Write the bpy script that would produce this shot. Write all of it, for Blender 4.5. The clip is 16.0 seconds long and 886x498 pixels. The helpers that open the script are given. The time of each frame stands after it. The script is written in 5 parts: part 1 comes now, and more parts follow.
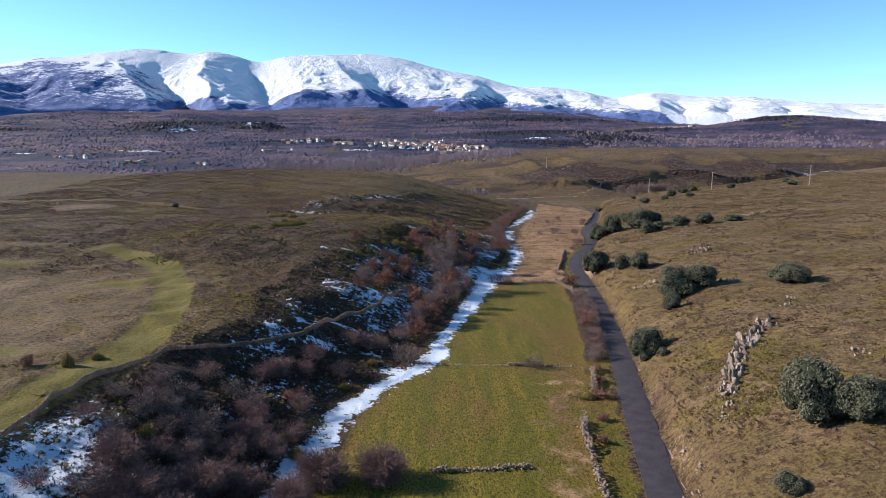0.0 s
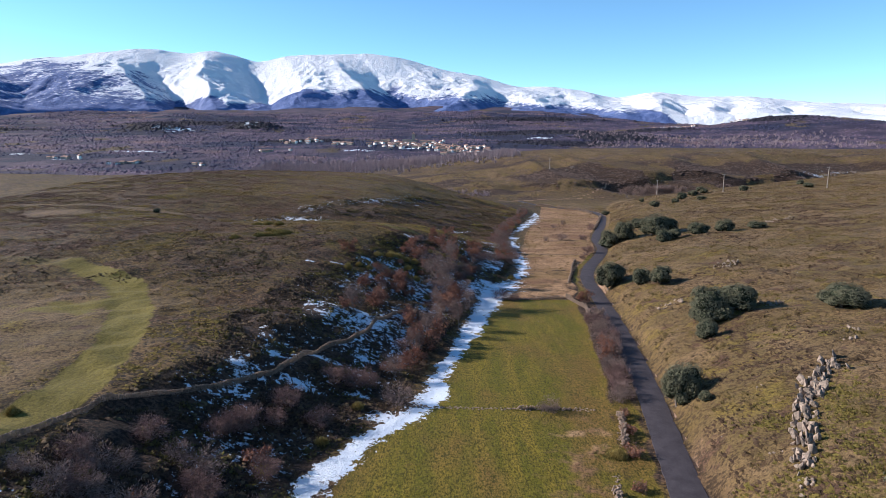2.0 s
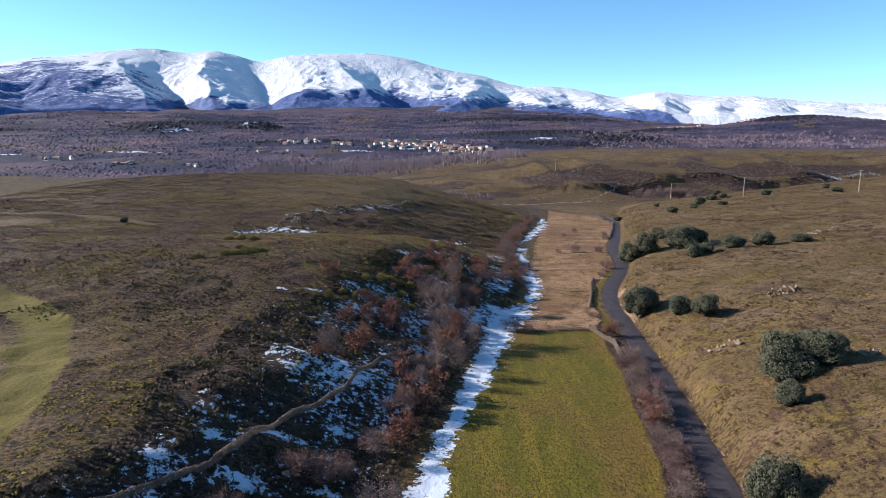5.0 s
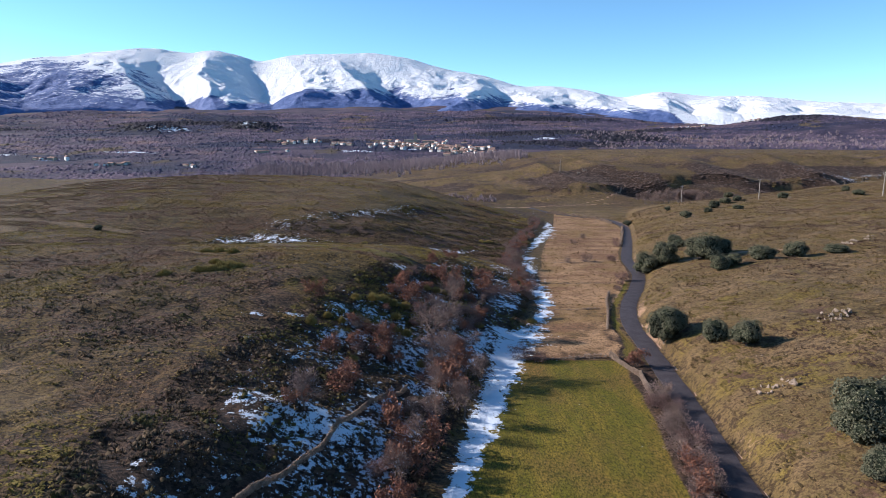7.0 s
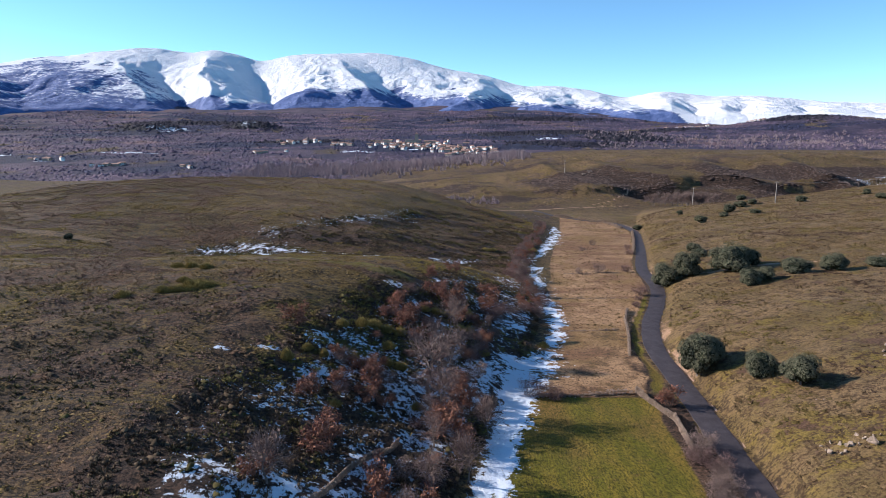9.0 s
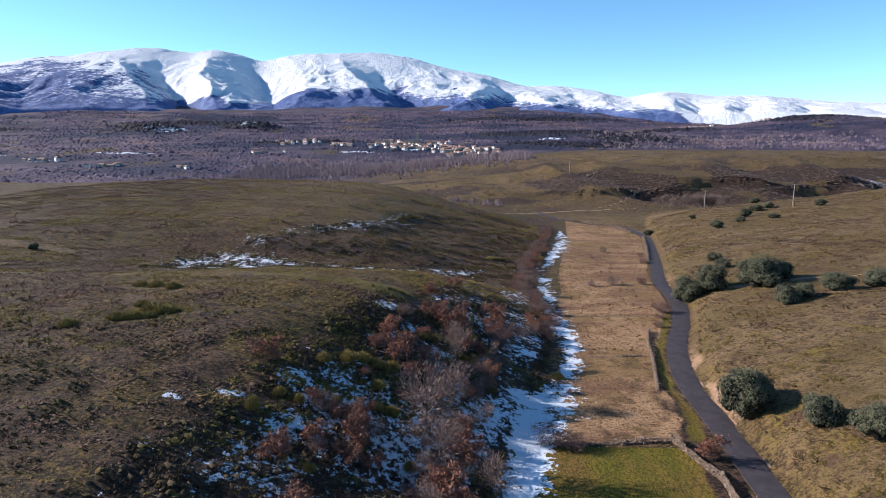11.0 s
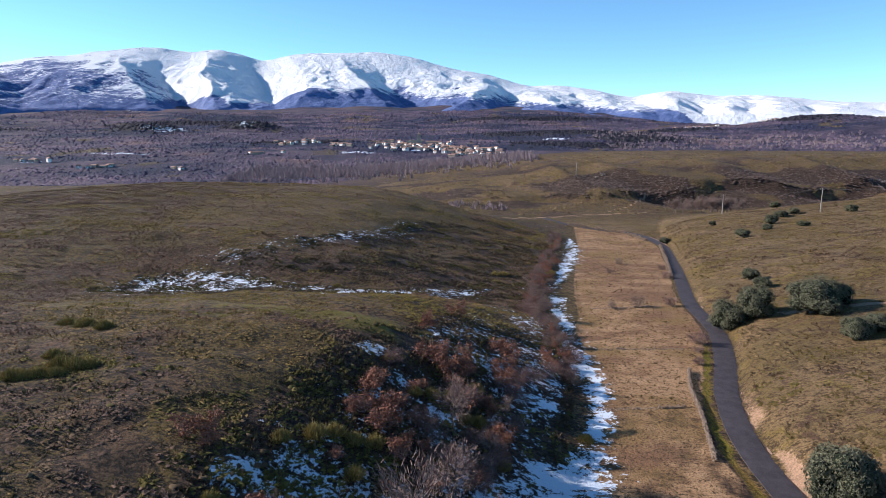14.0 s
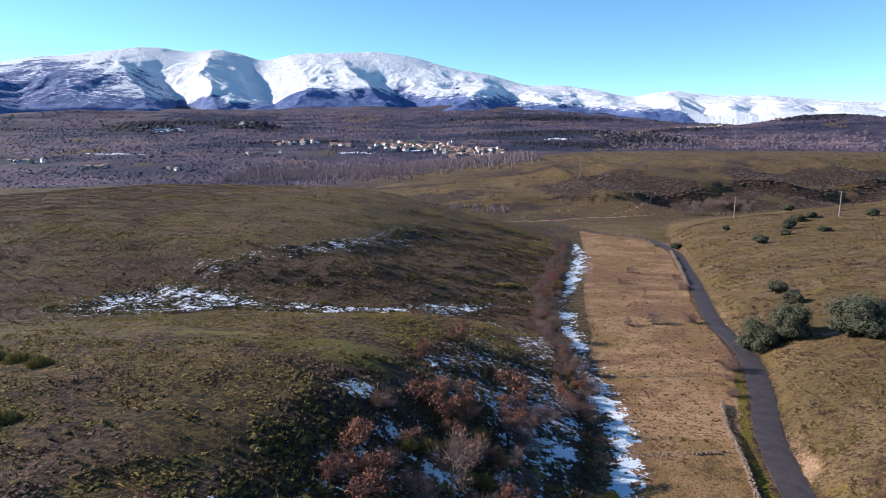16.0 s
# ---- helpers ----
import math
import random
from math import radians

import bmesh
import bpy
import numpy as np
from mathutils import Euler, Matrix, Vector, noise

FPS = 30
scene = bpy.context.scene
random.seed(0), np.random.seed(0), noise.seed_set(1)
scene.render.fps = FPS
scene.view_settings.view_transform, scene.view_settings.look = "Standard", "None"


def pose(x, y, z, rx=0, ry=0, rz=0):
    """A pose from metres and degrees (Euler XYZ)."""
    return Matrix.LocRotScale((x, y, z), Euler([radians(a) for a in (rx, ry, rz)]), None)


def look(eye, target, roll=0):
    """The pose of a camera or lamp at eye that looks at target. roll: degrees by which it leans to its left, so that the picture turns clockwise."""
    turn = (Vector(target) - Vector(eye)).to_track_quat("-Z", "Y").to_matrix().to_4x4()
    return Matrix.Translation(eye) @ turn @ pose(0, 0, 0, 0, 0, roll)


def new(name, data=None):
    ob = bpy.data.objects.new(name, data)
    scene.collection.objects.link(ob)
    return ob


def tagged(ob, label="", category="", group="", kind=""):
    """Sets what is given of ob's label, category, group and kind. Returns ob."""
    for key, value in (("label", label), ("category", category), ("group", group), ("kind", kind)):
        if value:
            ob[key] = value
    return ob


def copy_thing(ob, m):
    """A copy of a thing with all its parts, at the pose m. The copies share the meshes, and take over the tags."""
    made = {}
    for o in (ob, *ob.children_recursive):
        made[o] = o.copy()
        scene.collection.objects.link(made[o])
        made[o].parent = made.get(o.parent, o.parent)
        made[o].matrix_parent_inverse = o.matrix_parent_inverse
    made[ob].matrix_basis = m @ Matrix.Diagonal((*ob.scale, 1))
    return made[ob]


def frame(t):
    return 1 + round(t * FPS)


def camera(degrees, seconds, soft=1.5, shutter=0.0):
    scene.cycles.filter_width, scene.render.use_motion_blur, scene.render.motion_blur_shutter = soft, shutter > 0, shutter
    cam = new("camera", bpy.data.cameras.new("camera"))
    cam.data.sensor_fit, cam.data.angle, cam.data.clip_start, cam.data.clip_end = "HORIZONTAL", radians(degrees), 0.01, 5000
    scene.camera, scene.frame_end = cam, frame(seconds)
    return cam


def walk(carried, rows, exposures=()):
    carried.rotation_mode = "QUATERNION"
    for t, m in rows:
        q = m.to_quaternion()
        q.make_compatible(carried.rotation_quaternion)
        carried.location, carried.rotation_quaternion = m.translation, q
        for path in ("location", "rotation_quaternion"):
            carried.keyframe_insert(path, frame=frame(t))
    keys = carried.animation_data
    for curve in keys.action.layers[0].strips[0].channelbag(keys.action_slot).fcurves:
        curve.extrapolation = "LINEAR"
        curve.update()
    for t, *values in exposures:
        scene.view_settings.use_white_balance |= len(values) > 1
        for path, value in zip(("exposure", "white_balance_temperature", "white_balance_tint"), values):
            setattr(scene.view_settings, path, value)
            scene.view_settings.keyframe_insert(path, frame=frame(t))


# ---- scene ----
cam = camera(70, 16.0, soft=0.55)
PATH = [
    (0.0, pose(-0.099, -0.275, 40.00, 79.310, 0, 0.006)),
    (1.0, pose(0.024, 7.897, 40.00, 79.310, 0, 0.026)),
    (2.0, pose(0.140, 16.090, 40.00, 79.310, 0, 0.060)),
    (3.0, pose(0.249, 24.286, 40.00, 79.310, 0, 0.105)),
    (4.0, pose(0.351, 32.470, 40.00, 79.310, 0, 0.160)),
    (5.0, pose(0.447, 40.626, 40.00, 79.310, 0, 0.223)),
    (6.0, pose(0.535, 48.737, 40.00, 79.310, 0, 0.292)),
    (7.0, pose(0.616, 56.788, 40.00, 79.310, 0, 0.365)),
    (8.0, pose(0.691, 64.762, 40.00, 79.310, 0, 0.441)),
    (9.0, pose(0.758, 72.644, 40.00, 79.310, 0, 0.516)),
    (10.0, pose(0.818, 80.417, 40.00, 79.310, 0, 0.589)),
    (11.0, pose(0.872, 88.065, 40.00, 79.310, 0, 0.659)),
    (12.0, pose(0.918, 95.572, 40.00, 79.310, 0, 0.723)),
    (13.0, pose(0.957, 102.922, 40.00, 79.310, 0, 0.779)),
    (14.0, pose(0.990, 110.099, 40.00, 79.310, 0, 0.826)),
    (15.0, pose(1.015, 117.086, 40.00, 79.310, 0, 0.861)),
    (16.0, pose(1.034, 123.868, 40.00, 79.310, 0, 0.882)),
]
walk(cam, PATH, [(0.0, 0.77, 5200, 9), (16.0, 0.77, 5200, 9)])


# ---- light: a low winter sun from the west, clear sky ----
SUN_ELEVATION, SUN_HEADING = radians(24.5), radians(-77)   # heading: clockwise from +y
world = bpy.data.worlds.new("sky")
scene.world = world
world.use_nodes = True
sky = world.node_tree.nodes.new("ShaderNodeTexSky")
sky.sky_type, sky.sun_disc = "NISHITA", False
sky.sun_elevation, sky.sun_rotation = SUN_ELEVATION, SUN_HEADING
sky.altitude, sky.air_density, sky.dust_density, sky.ozone_density = 2000, 0.72, 0.05, 1.0
background = world.node_tree.nodes["Background"]
background.inputs["Strength"].default_value = 0.109
tint = world.node_tree.nodes.new("ShaderNodeMix")
tint.data_type, tint.blend_type = "RGBA", "MULTIPLY"
tint.inputs[0].default_value = 1.0
tint.inputs[7].default_value = (0.99, 1.10, 0.965, 1.0)
world.node_tree.links.new(sky.outputs[0], tint.inputs[6])
world.node_tree.links.new(tint.outputs[2], background.inputs[0])
lamp = bpy.data.lights.new("sun", "SUN")
lamp.energy, lamp.angle, lamp.color = 5.6, radians(0.5), (1.0, 0.78, 0.572)
sun = new("sun", lamp)
toward = Vector((math.sin(SUN_HEADING) * math.cos(SUN_ELEVATION), math.cos(SUN_HEADING) * math.cos(SUN_ELEVATION), math.sin(SUN_ELEVATION)))
sun.matrix_world = look(tuple(toward * 300), (0, 0, 0))

# ---- terrain: shared plan of the valley ----
def curve(v, knots):
    """Smooth curve through a few (place, value) knots."""
    k = np.array(knots, float)
    xk, yk = k[:, 0], k[:, 1]
    m = np.gradient(yk, xk)
    v = np.clip(v, xk[0], xk[-1])
    i = np.clip(np.searchsorted(xk, v) - 1, 0, len(xk) - 2)
    h = xk[i + 1] - xk[i]
    s = (v - xk[i]) / h
    return ((2 * s**3 - 3 * s**2 + 1) * yk[i] + (s**3 - 2 * s**2 + s) * h * m[i]
            + (3 * s**2 - 2 * s**3) * yk[i + 1] + (s**3 - s**2) * h * m[i + 1])


def step(a, b, v):
    s = np.clip((v - a) / (b - a), 0, 1)
    return s * s * (3 - 2 * s)


def bump(x, y, cx, cy, rx, ry):
    return np.exp(-((x - cx) / rx) ** 2 - ((y - cy) / ry) ** 2)


def hashed(i, j, seed):
    n = (i.astype(np.int64) * 374761393 + j.astype(np.int64) * 668265263 + seed * 1442695041) & 0x7FFFFFFF
    n = ((n ^ (n >> 13)) * 1274126177) & 0x7FFFFFFF
    return ((n ^ (n >> 16)) & 0xFFFF) / 65535.0


def vnoise(x, y, seed=0):
    """Value noise, 0 to 1."""
    x, y = np.asarray(x, float), np.asarray(y, float)
    i, j = np.floor(x), np.floor(y)
    u, v = x - i, y - j
    u, v = u * u * (3 - 2 * u), v * v * (3 - 2 * v)
    a, b = hashed(i, j, seed), hashed(i + 1, j, seed)
    c, d = hashed(i, j + 1, seed), hashed(i + 1, j + 1, seed)
    return (a * (1 - u) + b * u) * (1 - v) + (c * (1 - u) + d * u) * v


def fbm(x, y, seed=0, octaves=4):
    total, amp, norm = 0.0, 1.0, 0.0
    for o in range(octaves):
        total = total + amp * vnoise(x * 2**o + 17.3 * o, y * 2**o - 9.1 * o, seed + o)
        norm += amp
        amp *= 0.5
    return total / norm


FLOOR = [(-300, 12), (40, 4.0), (100, 2.2), (165, -0.5), (270, -3.2), (350, -8), (440, -13), (540, -14.5), (700, -14)]
STREAM = [(-300, -110), (-60, -52), (20, -24), (65, -13), (82, -11), (98, -4), (123, 2), (155, 9), (174, 15), (191, 20),
          (228, 26), (255, 28), (307, 37), (372, 51), (407, 57), (470, 68), (700, 120)]
ROAD = [(-300, -20), (-60, 2), (0, 12.6), (30, 18.1), (60, 22.6), (77, 25.5), (109, 31), (146, 36), (170, 38.5), (190, 40.5), (206, 44.9), (219, 50.2),
        (237, 56.4), (264, 60.6), (290, 67.9), (320, 76.8), (355, 86), (375, 91.4), (397, 94.8), (420, 95.8), (435, 92.5), (446, 83), (468, 69), (505, 57), (700, 20)]
FOOT = ROAD[:-10] + [(355, 86), (410, 100), (470, 118), (520, 136), (700, 260)]
# far dark hills: place, half widths, darkness (also paints slopes in shade), rise
FAR_DARK = [(-640, 1450, 85, 40, 1.0, 26), (-440, 1500, 72, 36, 1.0, 22), (200, 1150, 130, 55, 0.9, 4), (1450, 3000, 260, 180, 0.8, 30), (250, 1980, 230, 90, 0.9, 16), (230, 1380, 190, 75, 0.95, 10), (330, 1250, 90, 60, 0.9, 6), (1180, 2350, 260, 110, 0.55, 8),
            (860, 1650, 150, 120, 0.55, 24), (1000, 1500, 230, 160, 0.0, 30), (-250, 1190, 110, 30, 0.7, 4), (-700, 1850, 300, 60, 0.6, 8), (-1000, 1500, 200, 50, 0.5, 8), (520, 1560, 120, 50, 0.6, 4)]
FAR = [(540, -15), (700, -14), (850, -9), (1050, 7), (1400, 25), (1800, 45), (2600, 100), (3400, 150), (5000, 160)]


def stream_x(y):
    return curve(y, STREAM)


def road_x(y):
    return curve(y, ROAD)


def brow_off(x, y):
    """Distance east of the brow that runs down the hill to the hollow."""
    return x - curve(y, [(245, -66), (254, -58), (269, -46), (284, -35), (300, -27), (330, -18), (356, -9), (400, 12)])


def smooth_height(x, y):
    zf = curve(y, FLOOR)
    d = stream_x(y) - x
    dr = x - curve(y, FOOT) - 2.6
    # heath plateau and hill on the stream's sunless side
    zl = 10.2 + 0.7 * step(145, 105, y) + 3.3 * step(122, 158, y) * step(224, 190, y) + 0.9 * bump(x, y, -18, 190, 30, 25) + 6.5 * bump(x, y, -110, 355, 120, 100)
    mouth = step(-60, 45, x)
    zl = zl - (4.4 + 4.0 * mouth) * np.exp(-((y - 244 - 22 * mouth) / 20) ** 2) * step(-130, -60, x)
    # heathery scarp running down the hill to the hollow
    brow = brow_off(x, y)
    zl = zl - 2.2 * step(-7, 14, brow) * step(256, 290, y) * step(400, 350, y)
    zl = zl - 3.0 * step(-120, -260, x)
    fall = 1 - step(425, 545, y + 0.25 * (x + 60))
    reach = 13.0 + 7.6 * step(120, 152, y) + 26.0 * step(238, 330, y)
    slope = np.clip((d - 1.5) / (2 * reach - 0.5), 0, 1.6)
    slope = slope ** (1 + 0.8 * step(126, 112, y))
    rounded = np.where(slope < 0.72, slope, 1.0 - 0.28 * np.exp(-(slope - 0.72) / 0.28))
    left = (zl - zf) * (0.2 * step(1.5, 2 * reach + 1, d) + 0.8 * rounded) * fall
    # hillside above the road
    zr = 12.8 - 0.073 * (y - 100) + 0.098 * (x - 50)
    zr = np.minimum(zr, 30 + 0.02 * x)
    right = np.maximum(zr - zf, 0.5) * (1 - 0.78 * np.exp(-np.maximum(dr, 0) / 11.5) - 0.22 * np.exp(-np.maximum(dr, 0) / 1.2)) * (1 - step(420, 560, y - 0.25 * (x - 150)))
    z = zf + left + right
    # spur across the valley and the far plain
    spur = 25 * step(-150, 210, x + 0.2 * (y - 650)) * step(535, 700, y) * (1 - step(820, 1000, y))
    fold = 1 - np.abs(2 * fbm((x + 0.35 * y) / 120, y / 260, 57, 3) - 1)
    spur = spur + 20 * (fold - 0.8) * step(540, 600, y) * step(800, 690, y) * step(-60, 120, x)
    scarp = y - 606 - 0.10 * (x - 230) + 26 * (fbm(x / 55, y / 300, 58, 3) - 0.5)
    spur = spur + 7.0 * (step(-4, 5, scarp) - 1) * bump(x, y, 250, 595, 190, 48)
    far = curve(y, FAR) - curve(540, FAR) - 50 * step(250, 1100, x) * step(1500, 2600, y)
    return z + spur + np.where(y > 540, far, 0)


def height(x, y):
    x, y = np.asarray(x, float), np.asarray(y, float)
    z = smooth_height(x, y)
    d = stream_x(y) - x
    dr = x - curve(y, FOOT)
    wild = np.maximum(step(2, 10, d), step(4, 12, dr)) * np.ones_like(z)
    wild = np.where(y > 480, 1, wild)
    z = z + wild * (1.1 * (fbm(x / 17, y / 17, 3, 3) - 0.5) + 0.75 * (vnoise(x / 2.9, y / 2.5, 9) - 0.5) * step(230, 150, y) + 0.8 * (vnoise(x / 6.5, y / 4.5, 10) - 0.5))
    r = np.maximum(y - 600, 0)
    z = z + np.minimum(r / 42, 42) * (fbm(x / 300, y / 190, 21, 4) - 0.5)
    for cx, cy, rx, ry, k, rise in FAR_DARK:
        z = z + rise * bump(x, y, cx, cy, rx, ry)
    return z
# ---- end of terrain ----



# ---- materials ----
class Nodes:
    """A small builder of node materials."""

    def __init__(self, name, roughness=0.9):
        self.m = bpy.data.materials.new(name)
        self.m.use_nodes = True
        self.t = self.m.node_tree
        self.b = self.t.nodes["Principled BSDF"]
        self.b.inputs["Roughness"].default_value = roughness
        self.b.inputs["Specular IOR Level"].default_value = 0.25
        self.place = self.t.nodes.new("ShaderNodeNewGeometry").outputs["Position"]

    def put(self, value, socket):
        if isinstance(value, bpy.types.NodeSocket):
            self.t.links.new(value, socket)
        elif isinstance(value, tuple):
            socket.default_value = (*value[:3], 1.0) if len(socket.default_value) == 4 else value
        else:
            socket.default_value = value

    def noise(self, scale, detail=4.0, rough=0.55, stretch=None):
        n = self.t.nodes.new("ShaderNodeTexNoise")
        n.inputs["Scale"].default_value, n.inputs["Detail"].default_value, n.inputs["Roughness"].default_value = scale, detail, rough
        src = self.place
        if stretch:
            v = self.t.nodes.new("ShaderNodeVectorMath")
            v.operation = "MULTIPLY"
            self.put(src, v.inputs[0])
            v.inputs[1].default_value = stretch
            src = v.outputs[0]
        self.t.links.new(src, n.inputs["Vector"])
        return n.outputs["Fac"]

    def attr(self, name):
        n = self.t.nodes.new("ShaderNodeAttribute")
        n.attribute_name = name
        return n.outputs["Fac"]

    def math(self, op, a, b=0.0, c=0.0):
        n = self.t.nodes.new("ShaderNodeMath")
        n.operation = op
        for v, s in zip((a, b, c), n.inputs):
            self.put(v, s)
        return n.outputs[0]

    def ramp(self, v, lo, hi, a=0.0, b=1.0):
        n = self.t.nodes.new("ShaderNodeMapRange")
        n.interpolation_type = "SMOOTHSTEP"
        for x, s in zip((v, lo, hi, a, b), n.inputs):
            self.put(x, s)
        return n.outputs[0]

    def mix(self, fac, a, b):
        n = self.t.nodes.new("ShaderNodeMix")
        n.data_type = "RGBA"
        self.put(fac, n.inputs[0])
        self.put(a, n.inputs[6])
        self.put(b, n.inputs[7])
        return n.outputs[2]

    def random(self, island=True):
        if island:
            n = self.t.nodes.new("ShaderNodeNewGeometry")
            return n.outputs["Random Per Island"]
        return self.t.nodes.new("ShaderNodeObjectInfo").outputs["Random"]

    def bump(self, h, strength, distance):
        n = self.t.nodes.new("ShaderNodeBump")
        n.inputs["Strength"].default_value, n.inputs["Distance"].default_value = strength, distance
        self.put(h, n.inputs["Height"])
        self.t.links.new(n.outputs[0], self.b.inputs["Normal"])

    def colour(self, c):
        self.put(c, self.b.inputs["Base Color"])
        return self.m


def foliage(name, dark, light, other=None, scale=0.12, mottle=0.55, third=None):
    """Leaves, twigs and tufts: each clump its own tint, with patches over the land."""
    n = Nodes(name, 0.85)
    c = n.mix(n.random(), dark, light)
    if other:
        c = n.mix(n.ramp(n.noise(scale, 3), 0.49, 0.58), c, n.mix(n.random(), n.mix(0.5, other, (0.0, 0.0, 0.0)), other))
    if third:
        c = n.mix(n.ramp(n.noise(scale * 0.55, 4), 0.50, 0.60), c, n.mix(n.random(), n.mix(0.55, third, (0.0, 0.0, 0.0)), third))
    c = n.mix(n.ramp(n.noise(7.0, 3, 0.7), 0.35, 0.62, mottle, 0.0), c, n.mix(0.5, dark, (0.0, 0.0, 0.0)))
    n.b.inputs["Specular IOR Level"].default_value = 0.12
    return n.colour(c)


def stone_material(name, dark, light, lichen):
    n = Nodes(name, 0.92)
    c = n.mix(n.ramp(n.noise(1.7, 5, 0.65), 0.3, 0.7), dark, light)
    c = n.mix(n.ramp(n.noise(4.0, 3), 0.56, 0.66), c, lichen)
    v = n.math("MULTIPLY_ADD", n.random(False), 0.5, 0.75)
    n.bump(n.noise(6, 6, 0.7), 0.6, 0.08)
    return n.colour(n.mix(n.math("MULTIPLY", v, 0.3), c, (0.24, 0.205, 0.17)))


def hazy_wood_colour(n):
    """Leafless woods of the plain: mauve, indigo and russet stands, with violet haze mixed in."""
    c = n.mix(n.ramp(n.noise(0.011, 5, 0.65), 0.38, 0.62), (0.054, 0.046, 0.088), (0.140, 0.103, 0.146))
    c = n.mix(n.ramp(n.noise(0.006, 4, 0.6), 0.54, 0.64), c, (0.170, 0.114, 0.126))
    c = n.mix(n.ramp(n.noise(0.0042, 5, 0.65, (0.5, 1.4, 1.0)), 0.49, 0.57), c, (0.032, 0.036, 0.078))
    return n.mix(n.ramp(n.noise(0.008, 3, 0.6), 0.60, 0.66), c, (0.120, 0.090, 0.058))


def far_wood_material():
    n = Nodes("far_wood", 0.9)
    c = hazy_wood_colour(n)
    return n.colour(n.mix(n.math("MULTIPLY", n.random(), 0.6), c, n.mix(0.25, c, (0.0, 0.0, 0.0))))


def ground_material():
    n = Nodes("ground", 0.95)
    fine, mid, wide = n.noise(2.2, 5, 0.65), n.noise(0.35, 4, 0.6), n.noise(0.045, 4, 0.55)
    tuft = n.math("ADD", n.math("MULTIPLY", n.noise(1.9, 5, 0.72, (0.85, 1.2, 1.0)), 0.7), n.math("MULTIPLY", n.noise(0.6, 3, 0.6, (0.8, 1.2, 1.0)), 0.3))
    calm = n.math("MAXIMUM", n.math("MAXIMUM", n.attr("green"), n.math("MULTIPLY", n.attr("straw"), 0.6)), n.math("MAXIMUM", n.attr("track"), n.attr("bare")))
    # heath: olive turf, tan dry grass and brown heather; shade between tufts painted in
    patchy = n.noise(0.05, 5, 0.6)
    top = n.mix(n.ramp(patchy, 0.49, 0.58), (0.140, 0.093, 0.027), (0.130, 0.077, 0.041))
    top = n.mix(n.ramp(n.noise(0.03, 5, 0.65), 0.52, 0.58), top, (0.178, 0.114, 0.047))
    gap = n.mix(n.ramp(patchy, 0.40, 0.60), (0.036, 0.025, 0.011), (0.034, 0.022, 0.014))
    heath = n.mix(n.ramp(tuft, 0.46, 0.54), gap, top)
    # dry hillside grass, shadow streaks between its tufts painted dark
    dtop = n.mix(n.ramp(n.noise(0.06, 5, 0.62), 0.42, 0.60), (0.205, 0.138, 0.066), (0.146, 0.103, 0.038))
    dtop = n.mix(n.ramp(n.noise(0.11, 4, 0.6), 0.54, 0.64), dtop, (0.185, 0.134, 0.030))
    dtop = n.mix(n.ramp(n.noise(0.19, 4, 0.65), 0.58, 0.66), dtop, (0.110, 0.064, 0.040))
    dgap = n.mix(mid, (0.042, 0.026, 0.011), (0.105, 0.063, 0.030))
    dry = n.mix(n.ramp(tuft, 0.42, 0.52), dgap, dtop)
    c = n.mix(n.attr("dry"), heath, dry)
    # brown heather slopes and leaf litter; shade on slopes and between tufts painted in
    litter_shade = n.mix(n.ramp(mid, 0.3, 0.7), (0.052, 0.032, 0.022), (0.112, 0.067, 0.042))
    litter_shade = n.mix(n.ramp(tuft, 0.44, 0.54), (0.020, 0.013, 0.010), litter_shade)
    c = n.mix(n.ramp(n.math("ADD", n.attr("litter_shade"), n.math("MULTIPLY", n.math("SUBTRACT", mid, 0.5), 0.7)), 0.35, 0.65), c, litter_shade)
    # mown meadow, green with bleached streaks along the valley
    streak = n.noise(0.5, 3, 0.5, (1.0, 0.12, 0.3))
    blade = n.noise(5.0, 4, 0.7, (1.0, 0.35, 1.0))
    green = n.mix(n.ramp(streak, 0.38, 0.66), (0.124, 0.112, 0.005), (0.200, 0.148, 0.013))
    green = n.mix(n.ramp(n.noise(0.07, 4, 0.6, (1.0, 0.5, 1.0)), 0.46, 0.66), green, (0.182, 0.110, 0.024))
    green = n.mix(n.ramp(n.noise(0.9, 5, 0.75), 0.57, 0.70), green, (0.200, 0.128, 0.030))
    green = n.mix(n.ramp(blade, 0.44, 0.62), green, (0.060, 0.052, 0.003))
    c = n.mix(n.ramp(n.math("ADD", n.attr("green"), n.math("MULTIPLY", n.math("SUBTRACT", fine, 0.5), 0.5)), 0.35, 0.65), c, green)
    # bleached meadow
    straw = n.mix(n.ramp(mid, 0.3, 0.7), (0.290, 0.172, 0.084), (0.420, 0.266, 0.140))
    straw = n.mix(n.ramp(wide, 0.45, 0.60), straw, (0.245, 0.152, 0.060))
    straw = n.mix(n.ramp(n.noise(0.055, 5, 0.65, (0.7, 1.3, 1.0)), 0.46, 0.58), straw, (0.215, 0.120, 0.062))
    straw = n.mix(n.ramp(n.noise(1.6, 5, 0.75), 0.50, 0.64), straw, (0.105, 0.058, 0.027))
    c = n.mix(n.ramp(n.math("ADD", n.attr("straw"), n.math("MULTIPLY", n.math("SUBTRACT", mid, 0.5), 0.9)), 0.35, 0.65), c, straw)
